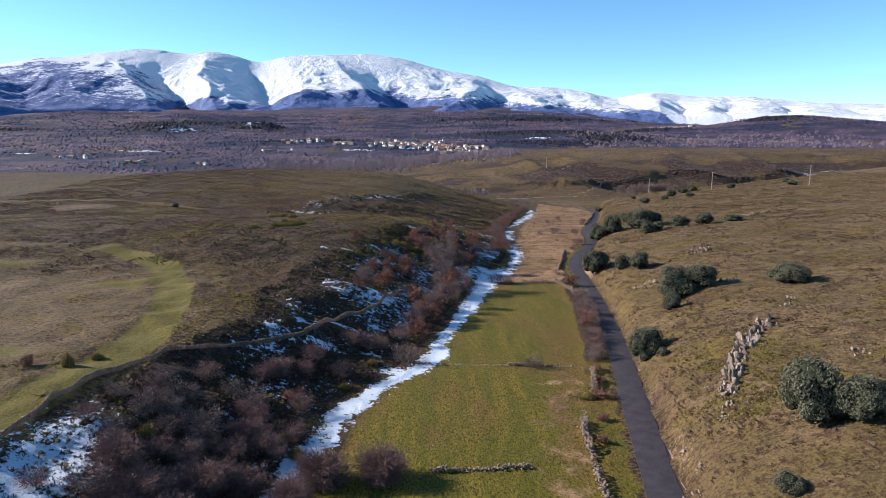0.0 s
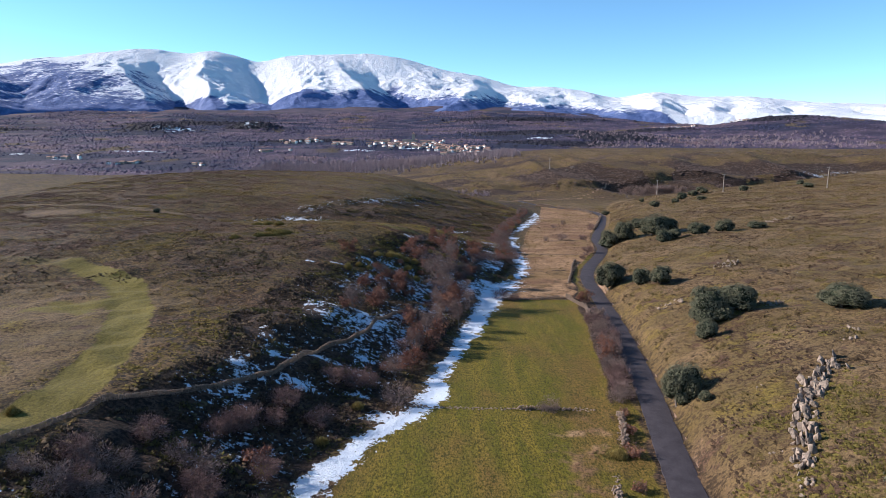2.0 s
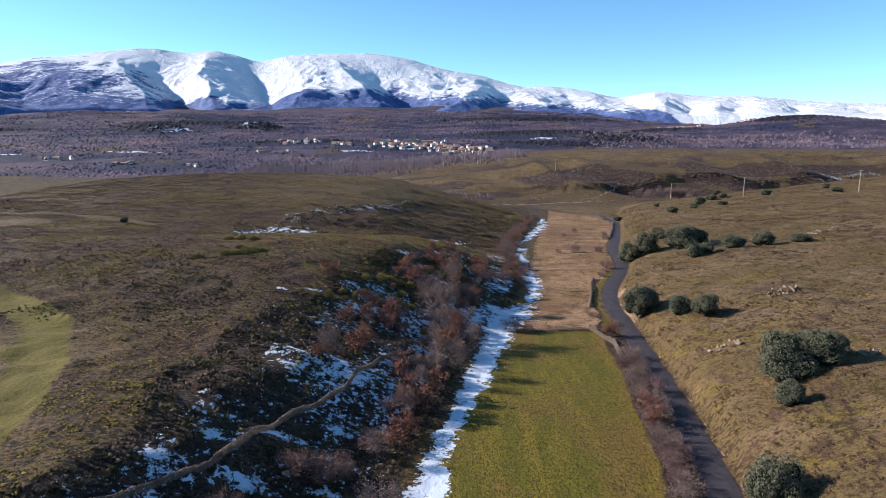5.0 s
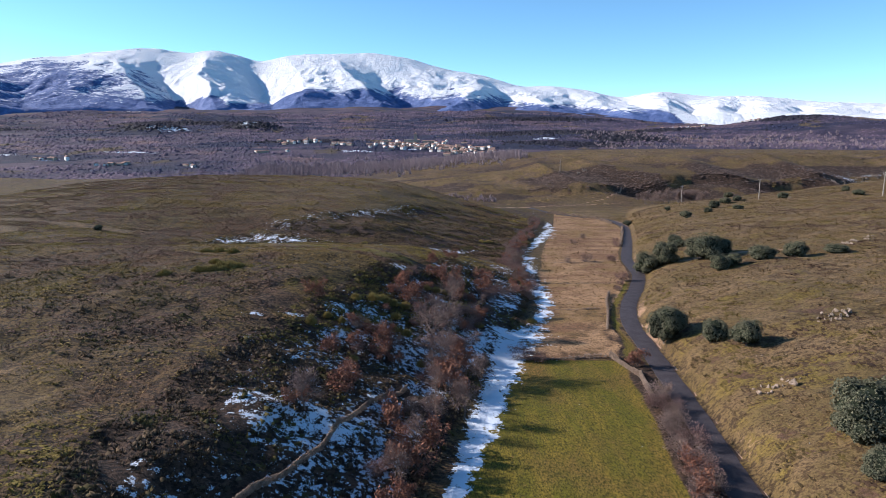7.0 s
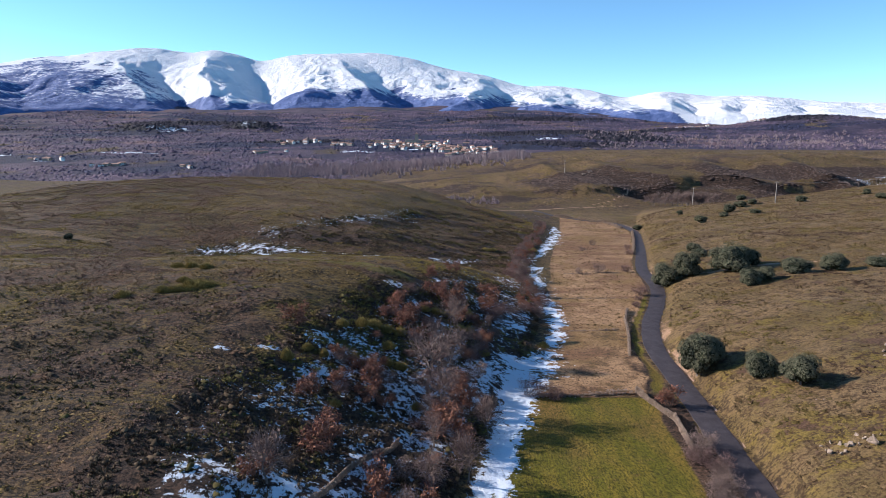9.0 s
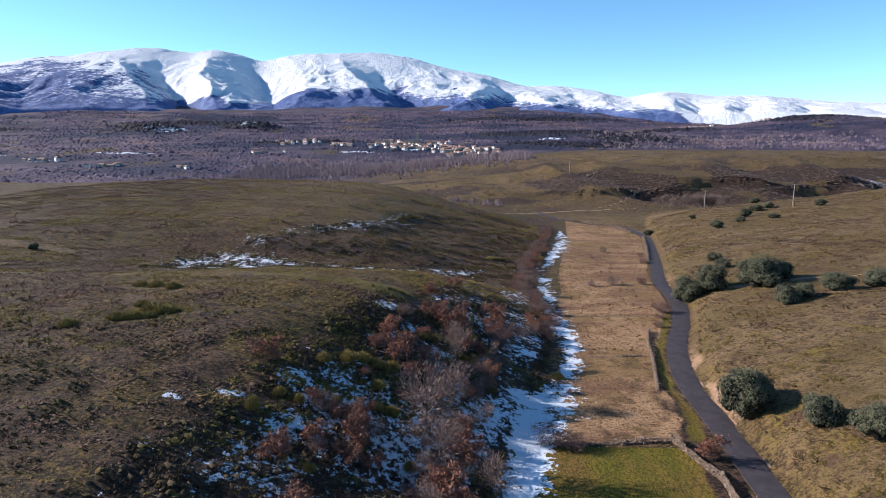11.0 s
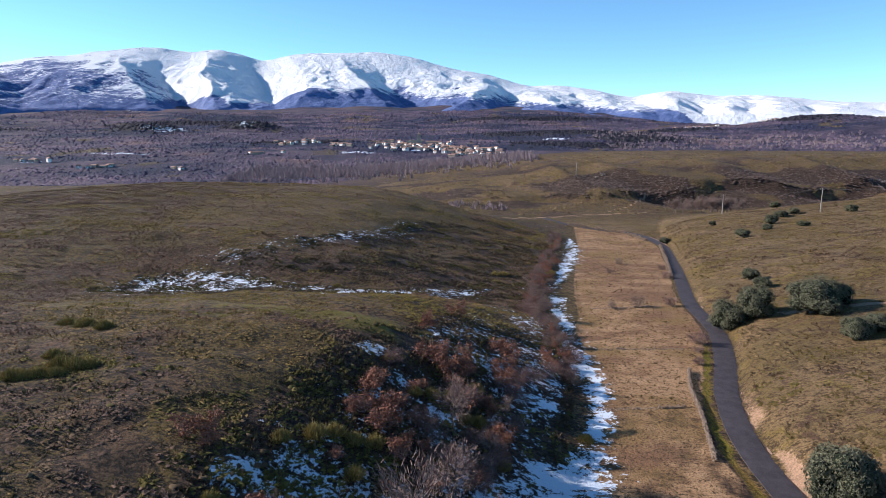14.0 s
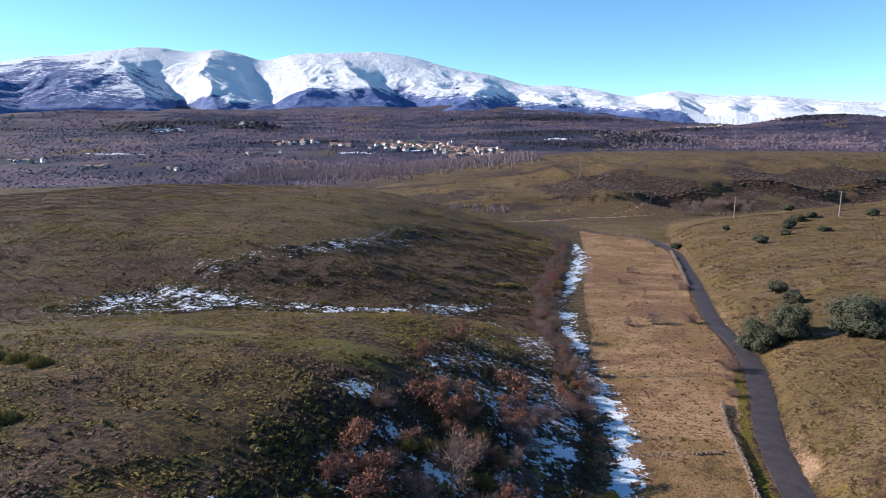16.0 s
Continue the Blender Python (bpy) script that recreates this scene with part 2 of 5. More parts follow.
    # bare pale earth and grassy tracks
    c = n.mix(n.ramp(n.math("ADD", n.attr("bare"), n.math("MULTIPLY", n.math("SUBTRACT", fine, 0.5), 0.8)), 0.4, 0.7), c,
              n.mix(fine, (0.259, 0.156, 0.092), (0.432, 0.285, 0.184)))
    c = n.mix(n.ramp(n.math("ADD", n.attr("track"), n.math("MULTIPLY", n.math("SUBTRACT", mid, 0.5), 0.4)), 0.35, 0.65), c,
              n.mix(fine, (0.108, 0.090, 0.012), (0.172, 0.136, 0.022)))
    # far woods, mauve with bare twigs and a painted violet haze, and distant fields
    wood = hazy_wood_colour(n)
    # darkened: shade between the crowns, painted on the ground below
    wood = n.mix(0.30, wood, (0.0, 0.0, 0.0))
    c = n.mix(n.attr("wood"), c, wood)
    # fine grain of blades and stalks, with the shade in their gaps painted dark
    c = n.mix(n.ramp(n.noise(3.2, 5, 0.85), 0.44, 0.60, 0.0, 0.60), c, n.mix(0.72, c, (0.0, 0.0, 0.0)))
    # snow that lingers out of the sun
    speck = n.math("ADD", n.math("MULTIPLY_ADD", n.math("ADD", n.math("MULTIPLY", n.noise(0.75, 5, 0.68), 0.55), n.math("MULTIPLY", n.noise(1.7, 5, 0.8), 0.45)), 2.9, -1.1), n.math("MULTIPLY", n.noise(0.16, 3, 0.6), 0.3))
    wide_speck = n.math("MULTIPLY_ADD", n.noise(0.045, 6, 0.8), 2.1, -0.55)
    speck = n.math("ADD", speck, n.math("MULTIPLY", n.attr("wood"), n.math("SUBTRACT", wide_speck, speck)))
    cover = n.ramp(n.math("ADD", n.attr("snow"), n.math("SUBTRACT", speck, 1.0)), -0.02, 0.05)
    # dark pines and crags on the far slopes; slopes in shade are painted dark too
    c = n.mix(n.ramp(n.math("ADD", n.attr("pine_shade"), n.math("SUBTRACT", n.noise(0.02, 5, 0.65), 0.5)), 0.35, 0.5), c,
              n.mix(n.noise(0.05, 4), (0.016, 0.018, 0.022), (0.045, 0.042, 0.046)))
    # bluish snow: the blue of its shade is mixed into the colour
    c = n.mix(cover, c, (0.68, 0.745, 0.85))
    n.bump(n.math("ADD", n.math("MULTIPLY", tuft, n.math("SUBTRACT", 1.0, n.math("MULTIPLY", calm, 0.85))), n.math("ADD", n.math("MULTIPLY", fine, 0.12), n.math("MULTIPLY", mid, 0.5))), 1.0, 0.6)
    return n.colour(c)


def mountain_material():
    n = Nodes("mountain", 0.85)
    tilt = n.t.nodes.new("ShaderNodeSeparateXYZ")
    n.t.links.new(n.t.nodes.new("ShaderNodeNewGeometry").outputs["Normal"], tilt.inputs[0])
    big, small, grain = n.noise(0.006, 5, 0.62), n.noise(0.022, 6, 0.7), n.noise(0.055, 5, 0.75, (1.0, 1.0, 1.6))
    mottle = n.math("ADD", n.math("MULTIPLY", big, 0.9), n.math("ADD", n.math("MULTIPLY", small, 1.0), n.math("MULTIPLY", grain, 1.5)))
    line = n.math("ADD", n.attr("cover"), n.math("MULTIPLY", n.math("SUBTRACT", mottle, 1.70), 1.05))
    line = n.math("ADD", line, n.math("MULTIPLY", n.math("SUBTRACT", tilt.outputs[2], 0.9), 0.5))
    cover = n.ramp(line, 0.36, 0.62)
    # blue in the scrub's colour stands in for haze over the distance
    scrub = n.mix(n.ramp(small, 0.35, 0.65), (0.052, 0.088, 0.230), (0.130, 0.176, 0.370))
    n.bump(n.math("ADD", small, n.math("MULTIPLY", n.noise(0.06, 5, 0.7), 0.6)), 0.7, 18.0)
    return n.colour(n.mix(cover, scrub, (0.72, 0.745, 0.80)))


def asphalt_material():
    n = Nodes("asphalt", 0.8)
    c = n.mix(n.ramp(n.noise(0.6, 5, 0.65), 0.3, 0.7), (0.040, 0.035, 0.041), (0.064, 0.056, 0.064))
    c = n.mix(n.ramp(n.noise(25, 2), 0.5, 0.75), c, (0.10, 0.09, 0.095))
    n.b.inputs["Specular IOR Level"].default_value = 0.12
    n.bump(n.noise(30, 3), 0.3, 0.01)
    return n.colour(c)


def plain(name, a, b, scale=2.0, rough=0.85):
    n = Nodes(name, rough)
    n.bump(n.noise(scale * 4, 4), 0.3, 0.03)
    return n.colour(n.mix(n.ramp(n.noise(scale, 4), 0.3, 0.7), a, b))


GROUND, MOUNTAIN, ASPHALT = ground_material(), mountain_material(), asphalt_material()
EARTH = plain("ditch_earth", (0.054, 0.035, 0.026), (0.119, 0.078, 0.055))
GRAVEL = plain("pale_gravel", (0.281, 0.184, 0.129), (0.410, 0.285, 0.212), 3.0)
STONE = stone_material("lichened_stone", (0.120, 0.080, 0.056), (0.300, 0.208, 0.150), (0.170, 0.120, 0.060))
ROCK = stone_material("outcrop_rock", (0.115, 0.086, 0.066), (0.380, 0.290, 0.222), (0.095, 0.074, 0.050))
CRAG = stone_material("dark_crag_rock", (0.050, 0.042, 0.042), (0.130, 0.105, 0.098), (0.04, 0.035, 0.03))
BARK = plain("grey_bark", (0.10, 0.08, 0.07), (0.19, 0.16, 0.14), 4.0)
TWIG_MAUVE = foliage("mauve_twigs", (0.105, 0.066, 0.060), (0.240, 0.156, 0.138), mottle=0.0)
TWIG_GREY = foliage("grey_twigs", (0.120, 0.086, 0.075), (0.260, 0.190, 0.164), mottle=0.0)
LEAF_RUSSET = foliage("russet_leaves", (0.130, 0.058, 0.038), (0.290, 0.144, 0.092), mottle=0.0)
LEAF_OAK = foliage("evergreen_oak_leaves", (0.082, 0.082, 0.052), (0.165, 0.162, 0.104), mottle=0.25)
# near-black colour for the shade inside oak crowns
CROWN_SHADE = foliage("inner_oak_shade", (0.018, 0.022, 0.012), (0.03, 0.036, 0.02))
BROOM_GREEN = foliage("broom_stems", (0.150, 0.118, 0.038), (0.360, 0.282, 0.094), mottle=0.0)
BROWN_HEATH = foliage("brown_heath", (0.080, 0.052, 0.038), (0.215, 0.138, 0.098), (0.180, 0.126, 0.062), 0.07, 0.3)
GORSE = foliage("gorse", (0.080, 0.066, 0.018), (0.205, 0.164, 0.042), mottle=0.25)
HEATH = foliage("heath_tufts", (0.098, 0.068, 0.025), (0.275, 0.191, 0.068), (0.205, 0.127, 0.080), 0.05, 0.3, (0.262, 0.196, 0.048))
TURF = foliage("dry_grass_tufts", (0.058, 0.041, 0.019), (0.260, 0.178, 0.086), (0.175, 0.130, 0.040), 0.09, 0.45, (0.125, 0.080, 0.052))
HILL_SHADE_HEATHER = foliage("hill_shade_twigs", (0.075, 0.056, 0.048), (0.150, 0.108, 0.090), mottle=0.3)
HEATHER = foliage("dark_heather", (0.048, 0.036, 0.022), (0.150, 0.106, 0.062), (0.130, 0.108, 0.036), 0.12, 0.3)
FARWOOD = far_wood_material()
PINE_SHADE = foliage("pine_and_shade", (0.020, 0.020, 0.032), (0.048, 0.044, 0.060))
POPLAR = foliage("poplar_twigs", (0.195, 0.155, 0.166), (0.330, 0.260, 0.268), mottle=0.0)
PLASTER = plain("whitewash", (0.66, 0.62, 0.57), (0.86, 0.84, 0.80), 0.05)
MASONRY = plain("house_stone", (0.30, 0.25, 0.20), (0.42, 0.36, 0.29), 0.3)
ROOFTILE = plain("roof_tile", (0.24, 0.14, 0.11), (0.36, 0.24, 0.19), 0.5)
DARKPANE = plain("dark_window", (0.02, 0.02, 0.025), (0.04, 0.04, 0.05), 1.0, 0.3)
POLEWOOD = plain("weathered_pole", (0.26, 0.22, 0.18), (0.42, 0.38, 0.33), 2.0)
CABLE = plain("cable", (0.05, 0.05, 0.05), (0.08, 0.08, 0.08))
IRON = plain("grey_iron", (0.20, 0.20, 0.21), (0.32, 0.32, 0.33), 3.0, 0.5)


# ---- builders ----
rng = np.random.default_rng(7)


def mesh_of(name, verts, faces, material, smooth=False):
    """A mesh from arrays of vertices and equal-sided faces."""
    me = bpy.data.meshes.new(name)
    verts, faces = np.asarray(verts, np.float32), np.asarray(faces, np.int32)
    k = faces.shape[1]
    me.vertices.add(len(verts))
    me.vertices.foreach_set("co", verts.ravel())
    me.loops.add(faces.size)
    me.loops.foreach_set("vertex_index", faces.ravel())
    me.polygons.add(len(faces))
    me.polygons.foreach_set("loop_start", np.arange(0, faces.size, k, dtype=np.int32))
    me.polygons.foreach_set("use_smooth", np.full(len(faces), smooth))
    me.update(calc_edges=True)
    me.validate()
    me.materials.append(material)
    return me


def part(name, data, parent, label=""):
    ob = new(name, data)
    ob.parent = parent
    if label:
        ob["label"] = label
    return ob


def bm_mesh(name, bm, material):
    me = bpy.data.meshes.new(name)
    bm.to_mesh(me)
    bm.free()
    me.materials.append(material)
    return me


def on_ground(x, y, sink=0.0):
    return float(height(x, y)) - sink


# ---- ground sheet ----
def spread(a, b, centre, base, rate, flat):
    """Grid lines from a to b, fine near centre and wider with distance."""
    out = [centre]
    while out[-1] < b:
        out.append(out[-1] + max(base, rate * (out[-1] - centre - flat) + base))
    back = [centre]
    while back[-1] > a:
        back.append(back[-1] - max(base, rate * (centre - flat - back[-1]) + base))
    return np.array(back[:0:-1] + out)


FAR_SNOW = [(-60, 1062, 34, 9), (40, 1020, 30, 7), (-1685, 2704, 150, 26), (-1250, 2650, 90, 22), (185, 1268, 32, 16), (320, 1430, 50, 14), (-150, 1030, 40, 10), (-540, 925, 18, 8), (-480, 1010, 60, 10), (640, 1790, 70, 26),
            (800, 1700, 60, 24), (-600, 1440, 60, 26), (-430, 1490, 60, 24), (-640, 985, 22, 9), (-330, 2450, 70, 16)]


# drifts left on the bank and in the trees
DRIFTS = [(-18, 162.7, 2.6, 2.0), (-19.3, 160.7, 1.6, 1.2), (-16.9, 153.8, 2.6, 1.8), (-18.5, 151.8, 2.0, 1.6), (-10.2, 193.2, 3.0, 2.4), (-4.8, 186.8, 2.6, 1.8), (0.3, 183.2, 2.8, 2.4), (-11.7, 162.2, 1.6, 2.0), (-10.4, 159.2, 1.8, 1.8),
          (-24.1, 155.8, 2.4, 0.9), (-29.5, 152.3, 1.6, 1.0), (15.1, 197.4, 2.4, 2.4), (12.1, 178.6, 4.2, 3.6), (12, 171.5, 4.4, 4.2), (-18.7, 106.5, 4.0, 1.2), (-27.3, 97, 3.0, 1.3), (-19.6, 98, 3.0, 1.6), (-12, 111.5, 3.2, 1.0),
          (-8, 94.5, 3.4, 2.6), (-11.8, 100, 2.4, 1.2), (-24, 103, 3.0, 1.2), (-39, 62, 2.4, 3.0)]


def zones(x, y):
    """What grows or lies where, and where shade is painted dark, 0 to 1 each."""
    d, dr = stream_x(y) - x, x - road_x(y)
    e = 1.5
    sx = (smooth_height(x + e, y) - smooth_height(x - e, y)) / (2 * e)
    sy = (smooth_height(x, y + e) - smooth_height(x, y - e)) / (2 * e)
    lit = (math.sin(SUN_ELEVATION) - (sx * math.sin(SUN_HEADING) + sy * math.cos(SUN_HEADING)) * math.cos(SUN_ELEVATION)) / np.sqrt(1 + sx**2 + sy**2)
    wob = 5 * (fbm(x / 14, y / 14, 31, 3) - 0.5)
    near = 1 - step(470, 520, y)
    margin = 3.0 * step(168, 178, y)
    meadow = step(-0.5, 1.5, -d - 2.5 * step(240, 255, y)) * step(-5.0 + margin, -7.0 + 1.2 * margin, dr + 0.4 * wob) * near
    g = meadow * (1 - step(163.5, 165.5, y + 0.02 * x))
    s = meadow * step(163.5, 165.5, y + 0.02 * x) * step(4, -3, y - curve(x, [(40, 468), (66, 468), (76, 458), (84, 442), (90, 430), (92, 410)]) + 0.5 * wob)
    s = s * (1 - 0.40 * step(206, 198, y))
    s = np.maximum(s, g * step(8, 18, x + 0.15 * (100 - y) + wob) * step(98, 94, y) * 0.42)
    verge = step(-6.5 + 2.0 * step(165, 175, y), -5.5 + 2.0 * step(165, 175, y), dr) * step(-2.0, -2.6, dr) * (0.75 * step(160, 170, y) * step(240, 225, y) + 0.72 * step(110, 95, y))
    green = np.maximum(g, verge)
    s = s * (1 - verge)
    dry = step(0, 6, dr) * near
    dry = np.maximum(dry, 0.9 * step(-44, -52, x - 0.25 * (y - 100) * step(100, 130, y)) * step(55, 70, y) * step(140, 116, y + 0.8 * wob))
    dry = np.maximum(dry, (0.45 + 0.5 * step(0.4, 0.6, fbm(x / 60, y / 30, 65, 3))) * step(520, 600, y) * step(900, 780, y))
    edge = 30 - 3.5 * step(112, 92, y) + 5.5 * step(100, 116, y) * step(158, 142, y) + 4 * step(150, 166, y) * step(214, 200, y) - 4 * step(205, 230, y)
    bank = step(1.5, 4, d) * step(edge + 2, edge - 2.5, d + wob) * (1 - 0.8 * step(212, 240, y))
    # slopes turned from the sun get dark ground, painting their shade
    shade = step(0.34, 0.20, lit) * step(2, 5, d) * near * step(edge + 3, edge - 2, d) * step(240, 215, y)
    litter_shade = np.maximum(np.maximum(bank * 0.8, shade * 0.9), step(-7.5, -6, dr) * step(-1.5, -2.5, dr) * (1 - verge) * near * step(270, 240, y))
    # dark lines paint the shade of low banks across the meadow
    for y0, slope in ((200.5, 0.02), (228, 0.03), (261, 0.10), (352, -0.12)):
        litter_shade = np.maximum(litter_shade, 0.95 * s * np.exp(-((y - y0 - slope * (x - 40) - 0.25 * wob) / 1.7) ** 2))
    mid = curve(y, [(50, 2.4), (70, 2.7), (85, 0.8), (100, -0.6), (112, 0.4), (128, 0.2), (150, -0.4), (162, 0.2), (175, 0.8), (189, -0.6), (204, -0.8), (215, 0.3),
                    (235, 1.1), (252, 1.6), (279, 2.8), (300, 1.4), (345, -0.4), (390, 0.6), (430, 1.0)])
    wide = curve(y, [(50, 1.8), (70, 2.0), (85, 1.9), (100, 2.7), (112, 1.5), (128, 1.7), (150, 2.6), (162, 3.2), (175, 5.0), (189, 2.8), (215, 2.9), (252, 3.0), (279, 1.7), (300, 2.4), (345, 4.0), (390, 2.6), (430, 1.2)])
    ragged = 4.0 * (fbm(x / 3.5, y / 3.5, 35, 3) - 0.5) + 0.5 * wob
    brink = np.exp(-(np.abs(d - mid + 0.6 * ragged) / (wide * np.where(d < mid, 1.25, 0.95))) ** 2) * step(52, 60, y) * (1 - step(400, 430, y))
    patch = fbm(x / 9, y / 9, 37, 3)
    snow = np.maximum((1.0 - 0.24 * step(165, 185, y)) * brink * (1.0 - (0.20 + 0.25 * step(160, 190, y)) * step(0.42, 0.58, fbm(x / 2.6, y / 3.4, 39, 3))), (0.06 + 0.68 * patch - 0.10 * step(95, 70, y) - 0.11 * step(125, 112, y) + 0.03 * step(112, 140, y) - 0.04 * step(13, 18, d) - 0.10 * step(edge - 7, edge - 3, d) - 0.22 * step(25, 32, d)) * step(2, 6, d) * step(edge + 2.5, edge - 0.5, d + 0.8 * wob) * near * (1 - 0.6 * step(225, 260, y)))
    for cx, cy, rx, ry in DRIFTS:
        snow = np.maximum(snow, 0.80 * bump(x, y, cx, cy, rx, ry))
    brow = brow_off(x, y)
    yc = curve(x, [(-80, 234), (-58, 238), (-45, 240), (-33, 238), (-15, 241), (-8, 250), (2, 259), (14, 272)])
    hollow = step(-80, -66, x) * step(20, 10, x) * np.exp(-((y - yc) / curve(x, [(-80, 9), (-58, 15), (-45, 14), (-33, 10), (-8, 7), (14, 4)])) ** 4)
    snow = np.maximum(snow, (0.20 + 0.10 * step(-40, -28, x) + 0.50 * patch) * hollow)
    snow = np.maximum(snow, (0.13 + 0.48 * patch) * np.exp(-((brow - 1 + 0.8 * wob) / 8.0) ** 2) * step(250, 262, y) * step(365, 335, y))
    snow = np.maximum(snow, 0.78 * bump(x, y, -38, 54, 7, 12))
    for cx, cy, rx, ry in FAR_SNOW:
        snow = np.maximum(snow, (0.5 if -600 < cx < -400 and cy > 1400 else 0.85) * bump(x, y, cx, cy, rx, ry))
    path = np.full_like(x, 1e3)
    line = [(-47.5, 20), (-46, 60), (-44.6, 72), (-42.5, 84), (-44.5, 98), (-50.2, 115), (-61, 134), (-78, 146), (-100, 150), (-150, 150)]
    for (x0, y0), (x1, y1) in zip(line, line[1:]):
        t = np.clip(((x - x0) * (x1 - x0) + (y - y0) * (y1 - y0)) / ((x1 - x0) ** 2 + (y1 - y0) ** 2), 0, 1)
        path = np.minimum(path, np.hypot(x - x0 - t * (x1 - x0), y - y0 - t * (y1 - y0)))
    track = step(4.0, 2.4, path + 0.25 * wob) * (1 - 0.55 * step(-62, -85, x))
    track = np.maximum(track, 0.42 * step(0.55, 0.70, fbm(x / 5, y / 3.5, 87, 4)) * step(5, 9, dr) * step(230, 150, y))
    track = np.maximum(track, 0.6 * step(0.5, 0.62, fbm(x / 16, y / 9, 89, 3)) * np.maximum(step(-48, -58, x) * step(160, 130, y), 1.4 * bump(x, y, -25, 207, 46, 11)))
    track = np.maximum(track, 0.62 * bump(x, y, -20, 207, 46, 8) * step(0.3, 0.5, fbm(x / 5, y / 3, 88, 3)))
    bare = (0.62 + 0.35 * step(140, 160, y) * step(215, 195, y)) * step(1.6, 2.2, dr) * step(6.5, 3.0, dr + 0.5 * wob) * near * (fbm(x / 7, y / 7, 77, 2))
    bare = np.maximum(bare, 0.5 * bump(x, y, -135, 235, 28, 20))
    bare = np.maximum(bare, 0.6 * step(55, 75, -x) * bump(x, y, -100, 110, 60, 40) * fbm(x / 15, y / 10, 5, 3))
    bare = np.maximum(bare, 0.95 * step(1.5, 0.8, np.abs(y - 243 + 0.55 * (x - 60) - 0.006 * (x - 60) ** 2)) * step(2.4, 4, dr) * step(110, 90, x))
    for pts, w in (([(-470, 870), (-409, 832), (-355, 765)], 2.6), ([(109, 546), (132, 571), (156, 609), (189, 608)], 1.2), ([(25, 488), (57, 505), (102, 525), (133, 540)], 2.2), ([(-200, 262), (-130, 252), (-95, 243)], 3.0)):
        for (x0, y0), (x1, y1) in zip(pts, pts[1:]):
            t = np.clip(((x - x0) * (x1 - x0) + (y - y0) * (y1 - y0)) / ((x1 - x0) ** 2 + (y1 - y0) ** 2), 0, 1)
            bare = np.maximum(bare, (0.45 if w == 3.0 else 0.8) * step(1.4 * w, 0.6 * w, np.hypot(x - x0 - t * (x1 - x0), y - y0 - t * (y1 - y0))))
    # dark patches on the spur paint the shade in its folds
    ridge = bump(x, y, 230, 615, 110, 40) + bump(x, y, 365, 635, 50, 34) + 0.7 * bump(x, y, 100, 628, 34, 24)
    litter_shade = np.maximum(litter_shade, 0.44 * step(0.42, 0.56, fbm(x / 13, y / 6, 93, 4)) * step(-20, -30, x) * step(118, 135, y) * step(200, 182, y))
    litter_shade = np.maximum(litter_shade, 0.55 * bump(x + wob, y, -44, 146, 20, 22))
    litter_shade = np.maximum(litter_shade, (0.44 + 0.24 * step(0.40, 0.58, fbm(x / 13, y / 9, 97, 4))) * step(-8, 4, brow_off(x, y)) * step(248, 256, y) * step(400, 360, y) * step(3, 9, d))
    litter_shade = np.maximum(litter_shade, 0.62 * step(0.46, 0.60, fbm(x / 42, y / 17, 66, 4)) * step(535, 560, y) * step(760, 690, y))
    litter_shade = np.maximum(litter_shade, 1.5 * ridge * step(0.40, 0.56, fbm(x / 34, y / 22, 59, 4)))
    snow = np.maximum(snow, 0.56 * bump(x, y, 372, 632, 46, 20) * step(0.3, 0.6, fbm(x / 12, y / 9, 60, 3)))
    dry = np.maximum(dry, 0.5 * step(255, 300, y) * step(30, 0, x) * step(-110, -60, x) * near)
    # heather in the hollow and on the brow, whose shaded side is painted dark
    litter_shade = np.maximum(litter_shade, np.maximum(0.62 * hollow, 0.62 * np.exp(-((brow - 5 + wob) / 9.0) ** 2) * step(255, 285, y) * step(372, 350, y)))
    litter_shade = np.maximum(litter_shade, 0.9 * bump(x, y, 25 + 0.5 * wob, 398, 18, 9) + 0.7 * bump(x, y, 14, 296, 12, 8))
    pine_shade = 0 * x
    for cx, cy, rx, ry, k, _ in FAR_DARK:
        pine_shade = np.maximum(pine_shade, k * bump(x, y, cx, cy, rx, ry))
    green = np.maximum(green, 0.9 * bump(x, y, -118, 1098, 30, 18))
    wood = step(610, 800, y + 0.20 * np.maximum(-x - 50, 0) + 60 * (fbm(x / 60, y / 40, 63, 3) - 0.5)) * (1 - 0.9 * step(-150, -20, x) * step(1000, 860, y))
    return {"snow": snow, "green": green, "straw": s, "dry": dry, "litter_shade": litter_shade, "track": track, "bare": bare, "wood": wood, "pine_shade": pine_shade}


def build_ground():
    xs = spread(-3600, 3600, 15, 1.25, 0.0175, 62)
    ys = spread(-700, 3900, 100, 1.3, 0.0115, 75)
    gx, gy = np.meshgrid(xs, ys)
    x, y = gx.ravel(), gy.ravel()
    z = height(x, y)
    nx, ny = len(xs), len(ys)
    i = np.arange(nx * ny).reshape(ny, nx)
    quads = np.stack([i[:-1, :-1], i[:-1, 1:], i[1:, 1:], i[1:, :-1]], -1).reshape(-1, 4)
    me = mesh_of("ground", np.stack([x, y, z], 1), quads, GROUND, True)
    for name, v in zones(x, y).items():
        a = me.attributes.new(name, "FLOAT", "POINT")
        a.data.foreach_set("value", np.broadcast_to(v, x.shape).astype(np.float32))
    tagged(new("ground", me), "rolling winter heath, meadows and lingering snow", "ground", kind="structure")


build_ground()


